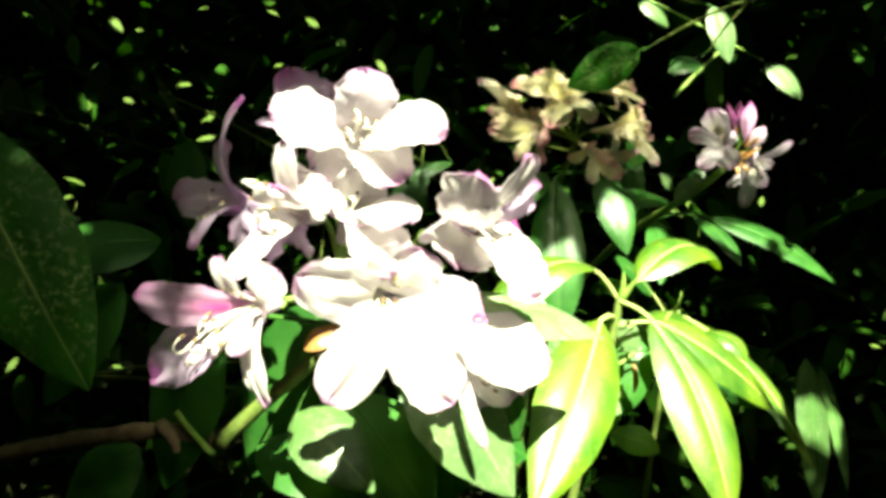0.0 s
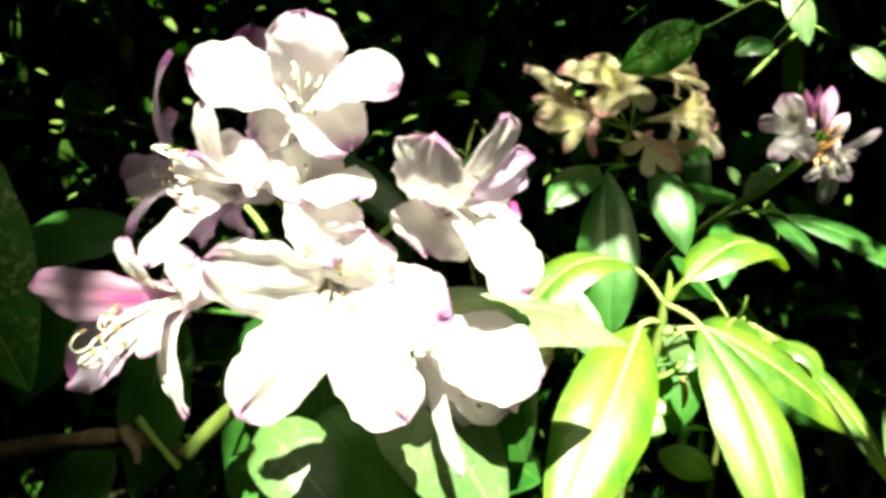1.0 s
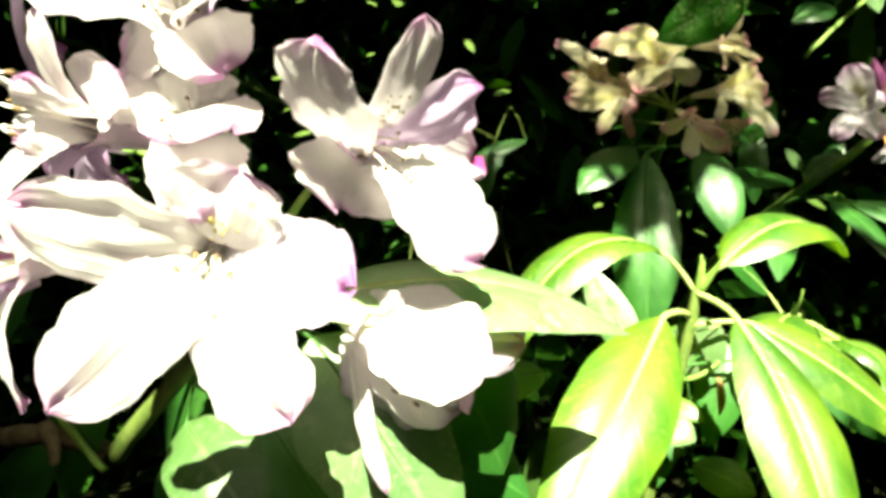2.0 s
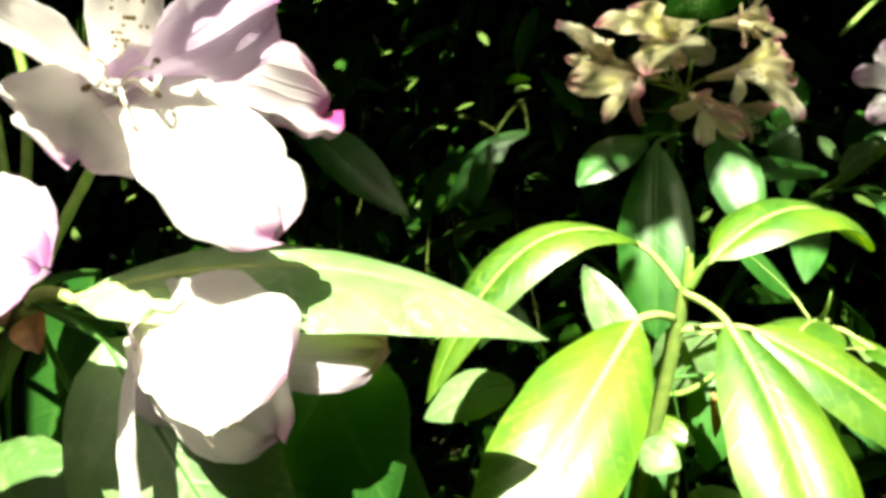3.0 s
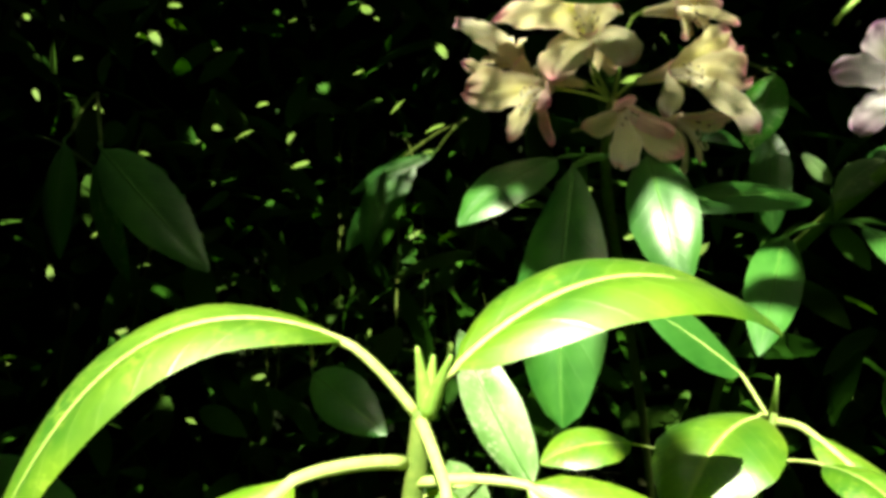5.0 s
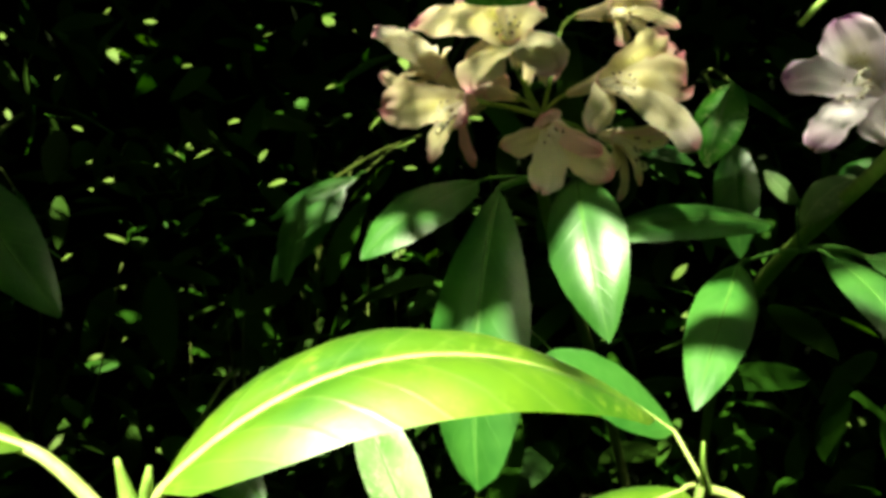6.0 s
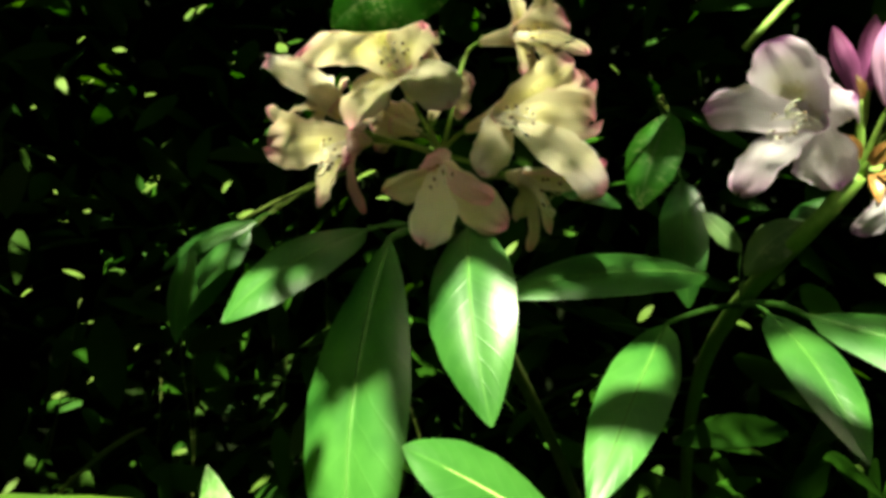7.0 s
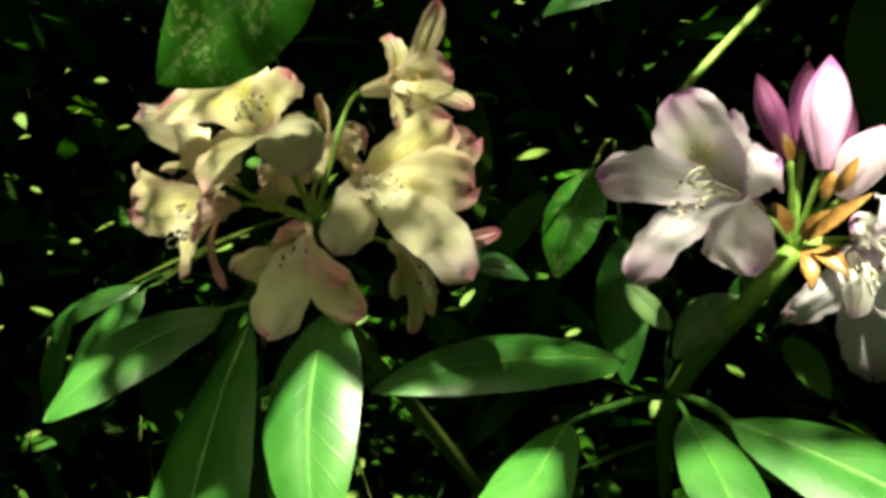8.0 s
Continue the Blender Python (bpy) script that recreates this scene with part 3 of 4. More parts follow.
bloom(shoot, (-0.0483, 0.3400, 1.0551), (-0.0377, 0.3180, 1.0752), [((-0.0554, 0.3050, 1.0828), 24.8, M_PETAL), ((-0.0132, 0.2930, 1.0711), 25.1, M_PETAL), ((-0.0209, 0.2900, 1.0480), 27.0, M_PETAL), ((-0.0406, 0.3000, 1.0691), 22.5, M_PETAL), ((-0.0361, 0.3180, 1.0900), 25.8, M_PETAL)], M_PETAL, HUB, spots=False, stamens=4, hook=0.4)
bloom(shoot, (-0.0891, 0.3650, 1.0673), (-0.1035, 0.3520, 1.0749), [((-0.0870, 0.3100, 1.1217), 9.3, M_MAUVE), ((-0.1043, 0.3470, 1.1038), 14.9, M_MAUVE), ((-0.1320, 0.3590, 1.0742), 19.7, M_MAUVE), ((-0.1164, 0.3300, 1.0541), 14.5, M_MAUVE), ((-0.0866, 0.3450, 1.0545), 25.1, M_MAUVE)], M_MAUVE, HUB, spots=False, stamens=4, hook=0.4)
bloom(shoot, (-0.0586, 0.3700, 1.0909), (-0.0634, 0.3650, 1.1094), [((-0.0759, 0.3720, 1.1384), 26.3, M_MAUVE), ((-0.0554, 0.3800, 1.1320), 21.9, M_MAUVE), ((-0.0944, 0.3850, 1.1143), 22.8, M_MAUVE), ((-0.0499, 0.3750, 1.1005), 19.4, M_MAUVE), ((-0.0795, 0.3720, 1.0912), 19.5, M_MAUVE)], M_MAUVE, HUB, spots=False, stamens=0)
for foot, tip in (((-0.0542, 0.3450, 1.0113), (-0.0674, 0.3400, 1.0033)), ((-0.0475, 0.3500, 1.0074), (-0.0646, 0.3450, 1.0085)), ((-0.0396, 0.3500, 1.0075), (-0.0337, 0.3450, 0.9983))):
    bud_scale(shoot, foot, tip, 0.011)
leaf(shoot, (-0.0170, 0.3400, 1.0140), (0.0946, 0.4140, 0.9888), 0.050, up=(0.05, -0.35, 1), arch=0.014, material=M_PALE, node=HUB, rib=M_RIB, curl=0.45)
leaf(shoot, (-0.0263, 0.4200, 0.9540), (0.0526, 0.4300, 0.9081), 0.062, up=(0.1, -0.7, 0.7), arch=0.006, material=M_LEAF, node=HUB)
leaf(shoot, (-0.0153, 0.3480, 1.0016), (0.0360, 0.3450, 0.9250), 0.050, up=(0.0, -0.62, 0.8), arch=0.006, material=M_PALE_UNDER, node=HUB)
leaf(shoot, (-0.0784, 0.3700, 0.9597), (-0.0349, 0.3450, 0.9273), 0.036, up=(-0.1, -0.6, 0.8), arch=0.006, material=M_MID, node=HUB)
leaf(shoot, (-0.0517, 0.3800, 0.9638), (-0.0050, 0.3700, 0.8969), 0.055, up=(0.1, -0.6, 0.9), arch=0.004, material=M_LEAF, node=HUB)
leaf(shoot, (-0.1065, 0.4000, 0.9298), (-0.0393, 0.3700, 0.9142), 0.045, up=(0.1, -0.5, 0.9), arch=0.004, material=M_LEAF, node=HUB)
leaf(shoot, (0.0231, 0.3900, 0.9857), (0.0446, 0.4000, 0.9329), 0.046, up=(0.3, -0.7, 0.7), arch=0.004, material=M_LEAF, node=HUB)
leaf(shoot, (-0.1312, 0.4000, 1.0056), (-0.1620, 0.4000, 0.9021), 0.050, up=(-0.2, -0.8, 0.5), arch=0.006, material=M_LEAF, node=HUB)
leaf(shoot, (-0.0691, 0.4100, 1.0102), (-0.1175, 0.4200, 0.9001), 0.060, up=(-0.1, -0.9, 0.5), arch=0.004, material=M_LEAF, node=HUB)
leaf(shoot, (0.0021, 0.4600, 0.9447), (0.0050, 0.4600, 0.8600), 0.060, up=(0.2, -0.8, 0.6), arch=0.006, material=M_LEAF, node=HUB)

# ---- a dusty shaded shoot beside it ----
shade_shoot = thing("leafy_shoot", "dark dusty rhododendron leaves in shade on a brown twig", "leafy shoot", "leafy shoots", (-0.1727, 0.4000, 0.9382))
stem(shade_shoot, "twig", [(-0.1283, 0.3950, 0.9299), (-0.1432, 0.3850, 0.9496), (-0.1673, 0.3900, 0.9455), (-0.3052, 0.4200, 0.9063)], 0.004, 0.006, M_WOOD, 18, 0.15)
stem(shade_shoot, "twig", [(-0.1585, 0.3880, 0.9465), (-0.1460, 0.3800, 0.9407), (-0.1470, 0.3780, 0.9338)], 0.004, 0.002, M_WOOD, 8, 0.15)
stem(shade_shoot, "twig", [(-0.1484, 0.3850, 0.9547), (-0.1377, 0.3850, 0.9387), (-0.1275, 0.3850, 0.9295)], 0.0022, 0.0018, M_PED, 8, 0.05)
leaf(shade_shoot, (-0.2485, 0.3700, 1.1143), (-0.1749, 0.3450, 0.9807), 0.062, up=(0.25, -0.9, 0.3), arch=0.008, material=M_DUSTY, node=(-0.2867, 0.3800, 1.1204), rib=M_PED)
leaf(shade_shoot, (-0.1979, 0.4400, 1.0162), (-0.2461, 0.4300, 0.9422), 0.05, up=(-0.2, -0.8, 0.6), arch=0.006, material=M_LEAF)
leaf(shade_shoot, (-0.1770, 0.4500, 1.0421), (-0.2429, 0.4200, 1.0260), 0.05, up=(-0.1, -0.6, 0.8), arch=0.008, material=M_LEAF)
leaf(shade_shoot, (-0.1890, 0.4300, 0.9150), (-0.2359, 0.4200, 0.8616), 0.05, up=(-0.2, -0.7, 0.6), arch=0.006, material=M_LEAF)

# ---- the lime-green leafy shoot ----
lime = thing("leafy_shoot", "young lime-green rhododendron leaf whorl in full sun", "leafy shoot", "leafy shoots", (0.1464, 0.5900, 0.9703))
NODE = (0.1457, 0.5900, 0.9735)
stem(lime, "stem", [(0.1470, 0.5900, 0.9771), (0.1433, 0.5880, 0.9532), (0.1397, 0.5880, 0.9269), (0.1300, 0.5900, 0.8800), (0.1000, 0.6000, 0.8006), (0.10, 0.64, 0.70), (0.08, 0.70, 0.0)], 0.0034, 0.005, M_SHOOT, 26)
for tip in ((0.1482, 0.5850, 0.9985), (0.1605, 0.5820, 0.9968), (0.1508, 0.5920, 0.9944)):
    stem(lime, "leaf_bud", [(0.1485, 0.5900, 0.9758), Vector((0.1485, 0.5900, 0.9758)).lerp(Vector(tip), 0.6), tip], 0.0034, 0.0006, M_PED, 8, 0.02)
leaf(lime, (0.1241, 0.5820, 1.0004), (0.0210, 0.5245, 0.9281), 0.042, up=(-0.1, -0.1, 1), arch=0.031, material=M_LIME, node=NODE, rib=M_RIB, twist=-35, fold=0.45, curl=0.62)
leaf(lime, (0.1597, 0.5850, 0.9915), (0.2600, 0.6800, 0.9850), 0.046, up=(0.0, -0.4, 1), arch=0.024, blunt=0.45, material=M_LIME, node=NODE, rib=M_RIB, fold=0.45, curl=0.62)
leaf(lime, (0.1226, 0.5500, 0.9671), (0.057, 0.430, 0.868), 0.056, up=(0.2, -0.65, 0.7), arch=0.013, material=M_LIME, node=(0.1412, 0.5870, 0.9598), rib=M_RIB, skew=0.46, fold=0.45, curl=0.62)
leaf(lime, (0.1649, 0.5600, 0.9648), (0.204, 0.478, 0.835), 0.052, up=(0.25, -0.7, 0.6), arch=0.014, material=M_LIME, node=NODE, rib=M_RIB, skew=0.46, fold=0.45, curl=0.62)
leaf(lime, (0.1805, 0.5900, 0.9549), (0.290, 0.605, 0.872), 0.042, up=(0.15, -0.65, 0.8), arch=0.008, material=M_LIME, node=(0.1437, 0.5880, 0.9527), rib=M_RIB, fold=0.45, curl=0.62)
for foot, tip in (((0.1626, 0.6000, 0.9163), (0.1641, 0.6000, 0.8904)), ((0.1261, 0.5870, 0.9114), (0.1174, 0.5800, 0.8920))):
    bud_scale(lime, foot, tip, 0.006)
stem(lime, "side_shoot", [(0.1355, 0.5880, 0.9187), (0.1487, 0.5950, 0.9129), (0.1634, 0.6000, 0.9278)], 0.0016, 0.0014, M_PED, 8)
leaf(lime, (0.1279, 0.6000, 0.8993), (0.1525, 0.5850, 0.8915), 0.014, up=(0, -0.8, 0.5), arch=0.003, material=M_LIME, node=(0.1232, 0.5880, 0.9050), rib=M_RIB, fold=0.45, curl=0.62)
leaf(lime, (0.1230, 0.5700, 0.8953), (0.1437, 0.5600, 0.8882), 0.020, up=(0, -0.8, 0.5), arch=0.003, material=M_PALE_UNDER)
leaf(lime, (0.1634, 0.6000, 0.9504), (0.1284, 0.6200, 0.9072), 0.036, up=(0.2, -0.8, 0.6), arch=0.004, material=M_PALE_UNDER, node=(0.1384, 0.5880, 0.9456), rib=M_RIB)
leaf(lime, (0.0493, 0.6200, 0.9104), (-0.0035, 0.6000, 0.8911), 0.036, up=(0, -0.6, 0.8), arch=0.006, material=M_PALE_UNDER)
leaf(lime, (0.1745, 0.6400, 0.9301), (0.1617, 0.6200, 0.8618), 0.036, up=(0.1, -0.8, 0.5), arch=0.006, material=M_LEAF, node=(0.1397, 0.5880, 0.9269))
leaf(lime, (0.1512, 0.6200, 0.8474), (0.1887, 0.6000, 0.8370), 0.026, up=(0.1, -0.8, 0.5), arch=0.006, material=M_PALE_UNDER, node=(0.1397, 0.5880, 0.9269))
leaf(lime, (0.1458, 0.6600, 0.8850), (0.1033, 0.6400, 0.7974), 0.040, up=(-0.2, -0.8, 0.5), arch=0.006, material=M_LEAF, node=(0.1397, 0.5880, 0.9269))
leaf(lime, (0.2380, 0.6800, 0.9058), (0.3057, 0.6800, 0.8477), 0.044, up=(0.3, -0.8, 0.5), arch=0.006, material=M_LEAF, node=(0.1397, 0.5880, 0.9269))

# ---- the second lime shoot behind ----
lime_b = thing("leafy_shoot", "small lime-green rhododendron shoot low beside the whorl", "leafy shoot", "leafy shoots", (0.2647, 0.8000, 0.9109))
NB = (0.2677, 0.8442, 0.8989)
stem(lime_b, "stem", [(0.2663, 0.8000, 0.9178), (0.2554, 0.8000, 0.8755), (0.2423, 0.8000, 0.8027), (0.24, 0.86, 0.5), (0.22, 0.9, 0.0)], 0.0019, 0.005, M_SHOOT, 22)
stem(lime_b, "leaf_bud", [NB, (0.2663, 0.8000, 0.9212), (0.2684, 0.8000, 0.9390)], 0.0030, 0.0005, M_PED, 6)
leaf(lime_b, (0.2580, 0.8000, 0.9157), (0.2178, 0.7200, 0.8795), 0.060, up=(-0.2, -0.6, 0.8), arch=0.016, material=M_LIME, node=NB, rib=M_RIB, fold=0.45, curl=0.62)
leaf(lime_b, (0.2853, 0.8200, 0.9026), (0.3887, 0.7200, 0.7648), 0.044, up=(0.4, -0.5, 0.8), arch=0.016, material=M_LIME, node=NB, rib=M_RIB, fold=0.45, curl=0.62)
leaf(lime_b, (0.1909, 0.7900, 0.8993), (0.1449, 0.7600, 0.8948), 0.030, up=(-0.2, -0.6, 0.8), arch=0.006, material=M_LIME, node=(0.2554, 0.8000, 0.8755), rib=M_RIB)
leaf(lime_b, (0.4643, 0.9000, 0.8316), (0.4715, 0.8600, 0.6485), 0.050, up=(0.3, -0.9, 0.3), arch=0.006, material=M_MID)
leaf(lime_b, (0.4940, 0.9200, 0.8142), (0.5209, 0.8800, 0.6612), 0.034, up=(0.5, -0.8, 0.3), arch=0.006, material=M_MID)
leaf(lime_b, (0.2520, 0.8534, 0.9259), (0.1954, 0.8117, 0.9757), 0.034, up=(-0.3, -0.6, 0.7), arch=0.006, material=M_LEAF, node=NB, rib=M_RIB)
leaf(lime_b, (0.2880, 0.7800, 0.8985), (0.3206, 0.7400, 0.8739), 0.036, up=(0.4, -0.5, 0.8), arch=0.01, material=M_LIME, node=(0.2601, 0.8000, 0.8899), rib=M_RIB, fold=0.45, curl=0.62)

# ---- the shaded far truss ----
far = thing("flowering_shoot", "rhododendron truss of cream flowers with pink tips in dappled shade", "flowering shoot", "flowering shoots", (0.1759, 0.9300, 1.1086))
FH = (0.1689, 0.9400, 1.1078)
bloom(far, (0.1539, 0.9400, 1.1414), (0.1560, 0.9200, 1.1619), [((0.0836, 0.9220, 1.1785), 37.1, M_CREAM), ((0.1172, 0.9400, 1.1956), 34.6, M_CREAM_TOP), ((0.1675, 0.9300, 1.1835), 36.8, M_CREAM), ((0.1303, 0.9050, 1.1245), 36.1, M_CREAM), ((0.1890, 0.9130, 1.1317), 29.1, M_CREAM_PALE)], M_CREAM, FH, hook=0.45)
bloom(far, (0.1254, 0.9350, 1.1210), (0.1190, 0.9220, 1.1204), [((0.0575, 0.9250, 1.1249), 30.0, M_CREAM), ((0.0534, 0.9300, 1.1491), 10.5, M_CREAM), ((0.1291, 0.8980, 1.1060), 21.2, M_ROSE), ((0.0906, 0.9250, 1.0842), 17.6, M_CREAM), ((0.1262, 0.9180, 1.0772), 10.8, M_ROSE)], M_CREAM, FH, spots=False, hook=0.7, bend=(-0.3, 0, -1))
bloom(far, (0.1086, 0.9550, 1.1333), (0.0939, 0.9500, 1.1490), [((0.0461, 0.9480, 1.1869), 24.4, M_CREAM_PALE), ((0.0587, 0.9550, 1.1484), 25.3, M_CREAM), ((0.0733, 0.9600, 1.1673), 21.0, M_CREAM_PALE), ((0.0662, 0.9600, 1.1378), 21.1, M_CREAM), ((0.0944, 0.9650, 1.1652), 20.8, M_CREAM)], M_CREAM, FH, spots=False, stamens=0)
bloom(far, (0.1723, 0.9300, 1.1066), (0.1843, 0.9050, 1.0947), [((0.1794, 0.9000, 1.1049), 18.2, M_ROSE), ((0.1525, 0.8950, 1.0859), 17.4, M_CREAM), ((0.1790, 0.8840, 1.0568), 23.0, M_CREAM_PALE), ((0.2186, 0.9000, 1.0632), 22.9, M_CREAM), ((0.2145, 0.8930, 1.0779), 12.7, M_ROSE)], M_CREAM, FH, hook=0.45)
bloom(far, (0.1878, 0.9350, 1.1202), (0.2183, 0.9150, 1.1235), [((0.2520, 0.9350, 1.1482), 24.2, M_CREAM_TOP), ((0.2596, 0.9480, 1.1406), 24.8, M_CREAM), ((0.2636, 0.9300, 1.1162), 30.6, M_CREAM), ((0.2668, 0.9080, 1.0771), 29.3, M_CREAM_PALE), ((0.2077, 0.8980, 1.0914), 25.2, M_CREAM_PALE)], M_CREAM, FH, hook=0.55)
bloom(far, (0.2025, 0.9580, 1.0944), (0.2187, 0.9500, 1.0898), [((0.2614, 0.9650, 1.0964), 9.0, M_ROSE), ((0.2502, 0.9620, 1.0903), 15.4, M_CREAM), ((0.2167, 0.9500, 1.0485), 9.1, M_CREAM), ((0.2311, 0.9450, 1.0583), 11.7, M_CREAM), ((0.2106, 0.9450, 1.0667), 14.0, M_CREAM)], M_CREAM, FH, spots=False, hook=0.8)
bloom(far, (0.1915, 0.9600, 1.1752), (0.2211, 0.9480, 1.1720), [((0.2412, 0.9550, 1.2111), 13.9, M_CREAM), ((0.2473, 0.9500, 1.1750), 25.2, M_CREAM), ((0.2219, 0.9430, 1.1484), 19.2, M_CREAM), ((0.2441, 0.9400, 1.1430), 17.9, M_CREAM), ((0.2585, 0.9450, 1.1555), 10.6, M_CREAM), ((0.2145, 0.9500, 1.1982), 15.5, M_CREAM)], M_CREAM, FH, hook=0.55)
bloom(far, (0.1519, 0.9700, 1.1329), (0.1533, 0.9850, 1.1566), [((0.1417, 0.9920, 1.1830), 29.5, M_CREAM), ((0.1742, 0.9900, 1.1561), 26.7, M_CREAM), ((0.1690, 0.9850, 1.1378), 25.0, M_CREAM), ((0.1257, 0.9950, 1.1731), 25.7, M_CREAM)], M_CREAM, FH, spots=False, stamens=0)
bloom(far, (0.1472, 0.9650, 1.1253), (0.1196, 0.9850, 1.1371), [((0.0977, 0.9900, 1.1390), 24.4, M_CREAM), ((0.1218, 0.9920, 1.1503), 25.7, M_CREAM), ((0.1036, 0.9850, 1.1209), 18.9, M_CREAM), ((0.1332, 0.9900, 1.1461), 21.1, M_CREAM)], M_CREAM, FH, spots=False, stamens=0)
stem(far, "stem", [FH, (0.1664, 0.9350, 1.0778), (0.1330, 0.9700, 1.0444), (0.17, 1.15, 0.95), (0.14, 1.6, 0.6), (0.14, 1.7, 0.0)], 0.0035, 0.007, M_SHOOT, 24)
FN = (0.1621, 0.9350, 1.0678)
LOW_LEAVES = [(Vector((0.1300, 0.9150, 1.0679)), Vector((0.0715, 0.8548, 1.0231))), (Vector((0.1416, 0.9200, 1.0617)), Vector((0.1400, 0.8500, 0.8850))), (Vector((0.1960, 0.9080, 1.0660)), Vector((0.2200, 0.8547, 0.9730)))]
leaf(far, *LOW_LEAVES[0], 0.044, up=(-0.2, -0.9, 0.5), arch=0.008, material=M_LEAF, node=FN)
leaf(far, *LOW_LEAVES[1], 0.068, up=(-0.15, -0.95, 0.3), arch=0.012, skew=0.52, blunt=0.45, material=M_LEAF, node=FN)
leaf(far, *LOW_LEAVES[2], 0.045, up=(0.0, -0.9, 0.45), arch=0.010, material=M_LEAF, node=FN)
leaf(far, (0.3096, 1.0000, 1.0267), (0.2015, 0.9300, 1.0234), 0.040, up=(-0.1, -0.7, 0.8), arch=0.010, material=M_LEAF)

# ---- the budding truss ----
pink = thing("flowering_shoot", "rhododendron truss with blush flowers, magenta buds and brown scales", "flowering shoot", "flowering shoots", (0.3889, 1.0000, 1.0764))
PH = (0.3903, 1.0000, 1.0789)
stem(pink, "stem", [PH, (0.3759, 1.0000, 1.0586), (0.3425, 1.0100, 1.0250), (0.3040, 1.0400, 0.9866), (0.25, 1.4, 0.95), (0.2, 1.9, 0.6), (0.2, 1.9, 0.0)], 0.0048, 0.008, M_PED, 26)
bloom(pink, (0.3784, 0.9850, 1.0953), (0.3653, 0.9580, 1.1067), [((0.3155, 0.9400, 1.1164), 24.5, M_BLUSH), ((0.3467, 0.9550, 1.1489), 32.5, M_BLUSH_TOP), ((0.3855, 0.9680, 1.1172), 29.4, M_BLUSH), ((0.3296, 0.9300, 1.0720), 25.3, M_BLUSH), ((0.3744, 0.9420, 1.0708), 27.1, M_BLUSH), ((0.3659, 0.9720, 1.1389), 21.8, M_BLUSH)], M_BLUSH, PH, hook=0.8, bend=(-0.7, -0.1, -0.7))
bloom(pink, (0.4118, 1.0000, 1.0775), (0.4145, 0.9850, 1.0717), [((0.3850, 0.9850, 1.0469), 19.1, M_BLUSH), ((0.4098, 0.9700, 1.0505), 11.6, M_PETAL), ((0.4200, 1.0120, 1.0170), 25.9, M_BLUSH), ((0.4368, 0.9800, 1.0488), 20.7, M_BLUSH), ((0.4336, 1.0000, 1.0810), 19.7, M_BLUSH)], M_BLUSH, PH, spots=False, hook=0.5)
bloom(pink, (0.4153, 1.0000, 1.0811), (0.4239, 0.9900, 1.0807), [((0.4121, 0.9700, 1.0888), 13.9, M_PETAL), ((0.4681, 0.9800, 1.1076), 13.2, M_BLUSH), ((0.4471, 0.9850, 1.0780), 18.5, M_BLUSH), ((0.4265, 0.9700, 1.0638), 18.1, M_PETAL), ((0.4317, 1.0100, 1.0988), 17.7, M_BLUSH)], M_BLUSH, PH, spots=False, hook=0.5)
for foot, tip, r, material in (((0.3908, 0.9850, 1.1180), (0.3801, 0.9850, 1.1584), 0.0056, M_BUD), ((0.3963, 0.9950, 1.1232), (0.4015, 0.9950, 1.1629), 0.0060, M_BUD), ((0.4035, 0.9800, 1.1125), (0.4088, 0.9780, 1.1600), 0.0090, M_BUD_LIT), ((0.4091, 1.0000, 1.1057), (0.4166, 1.0000, 1.1452), 0.0060, M_BUD), ((0.4095, 0.9750, 1.0996), (0.4256, 0.9700, 1.1271), 0.0090, M_BLUSH_BACK)):
    bud(pink, foot, tip, r, PH, material)
for foot, tip, w in (((0.3911, 0.9780, 1.1174), (0.3885, 0.9770, 1.1298), 0.0070), ((0.3888, 0.9850, 1.0864), (0.3824, 0.9800, 1.1003), 0.0100), ((0.3945, 0.9800, 1.0828), (0.4193, 0.9650, 1.1002), 0.0090), ((0.3936, 0.9850, 1.0841), (0.4048, 0.9780, 1.0949), 0.0110), ((0.4068, 0.9700, 1.1020), (0.4154, 0.9620, 1.1155), 0.0080), ((0.3943, 0.9850, 1.0778), (0.3960, 0.9780, 1.0626), 0.0110), ((0.3977, 0.9850, 1.0788), (0.4102, 0.9750, 1.0665), 0.0120), ((0.4018, 0.9750, 1.1004), (0.4071, 0.9720, 1.1115), 0.0080)):
    bud_scale(pink, foot, tip, w * 0.7)
PN = (0.3270, 1.0150, 1.0066)
leaf(pink, (0.3410, 0.9750, 1.0064), (0.3759, 0.9000, 0.9501), 0.030, up=(0.25, -0.7, 0.6), arch=0.008, material=M_LEAF, node=PN)
leaf(pink, (0.3593, 0.9700, 1.0057), (0.5100, 0.9300, 0.9250), 0.048, up=(0.3, -0.6, 0.8), arch=0.012, material=M_LEAF, node=PN)
leaf(pink, (0.2874, 0.9700, 1.0023), (0.2621, 0.8589, 0.9360), 0.036, up=(0.1, -0.8, 0.6), arch=0.006, material=M_LEAF, node=PN)
# paler material here puts in the sunlight that the flower above blocks
leaf(pink, (0.3297, 1.0300, 1.0233), (0.3649, 1.0300, 1.0546), 0.030, up=(-0.35, -0.75, 0.6), arch=0.006, skew=0.5, blunt=0.5, material=M_PALE_UNDER, node=PN)
leaf(pink, (0.3285, 1.0350, 1.0382), (0.3074, 1.0300, 1.0635), 0.012, up=(-0.3, -0.8, 0.5), arch=0.002, material=M_PALE_UNDER, node=PN)
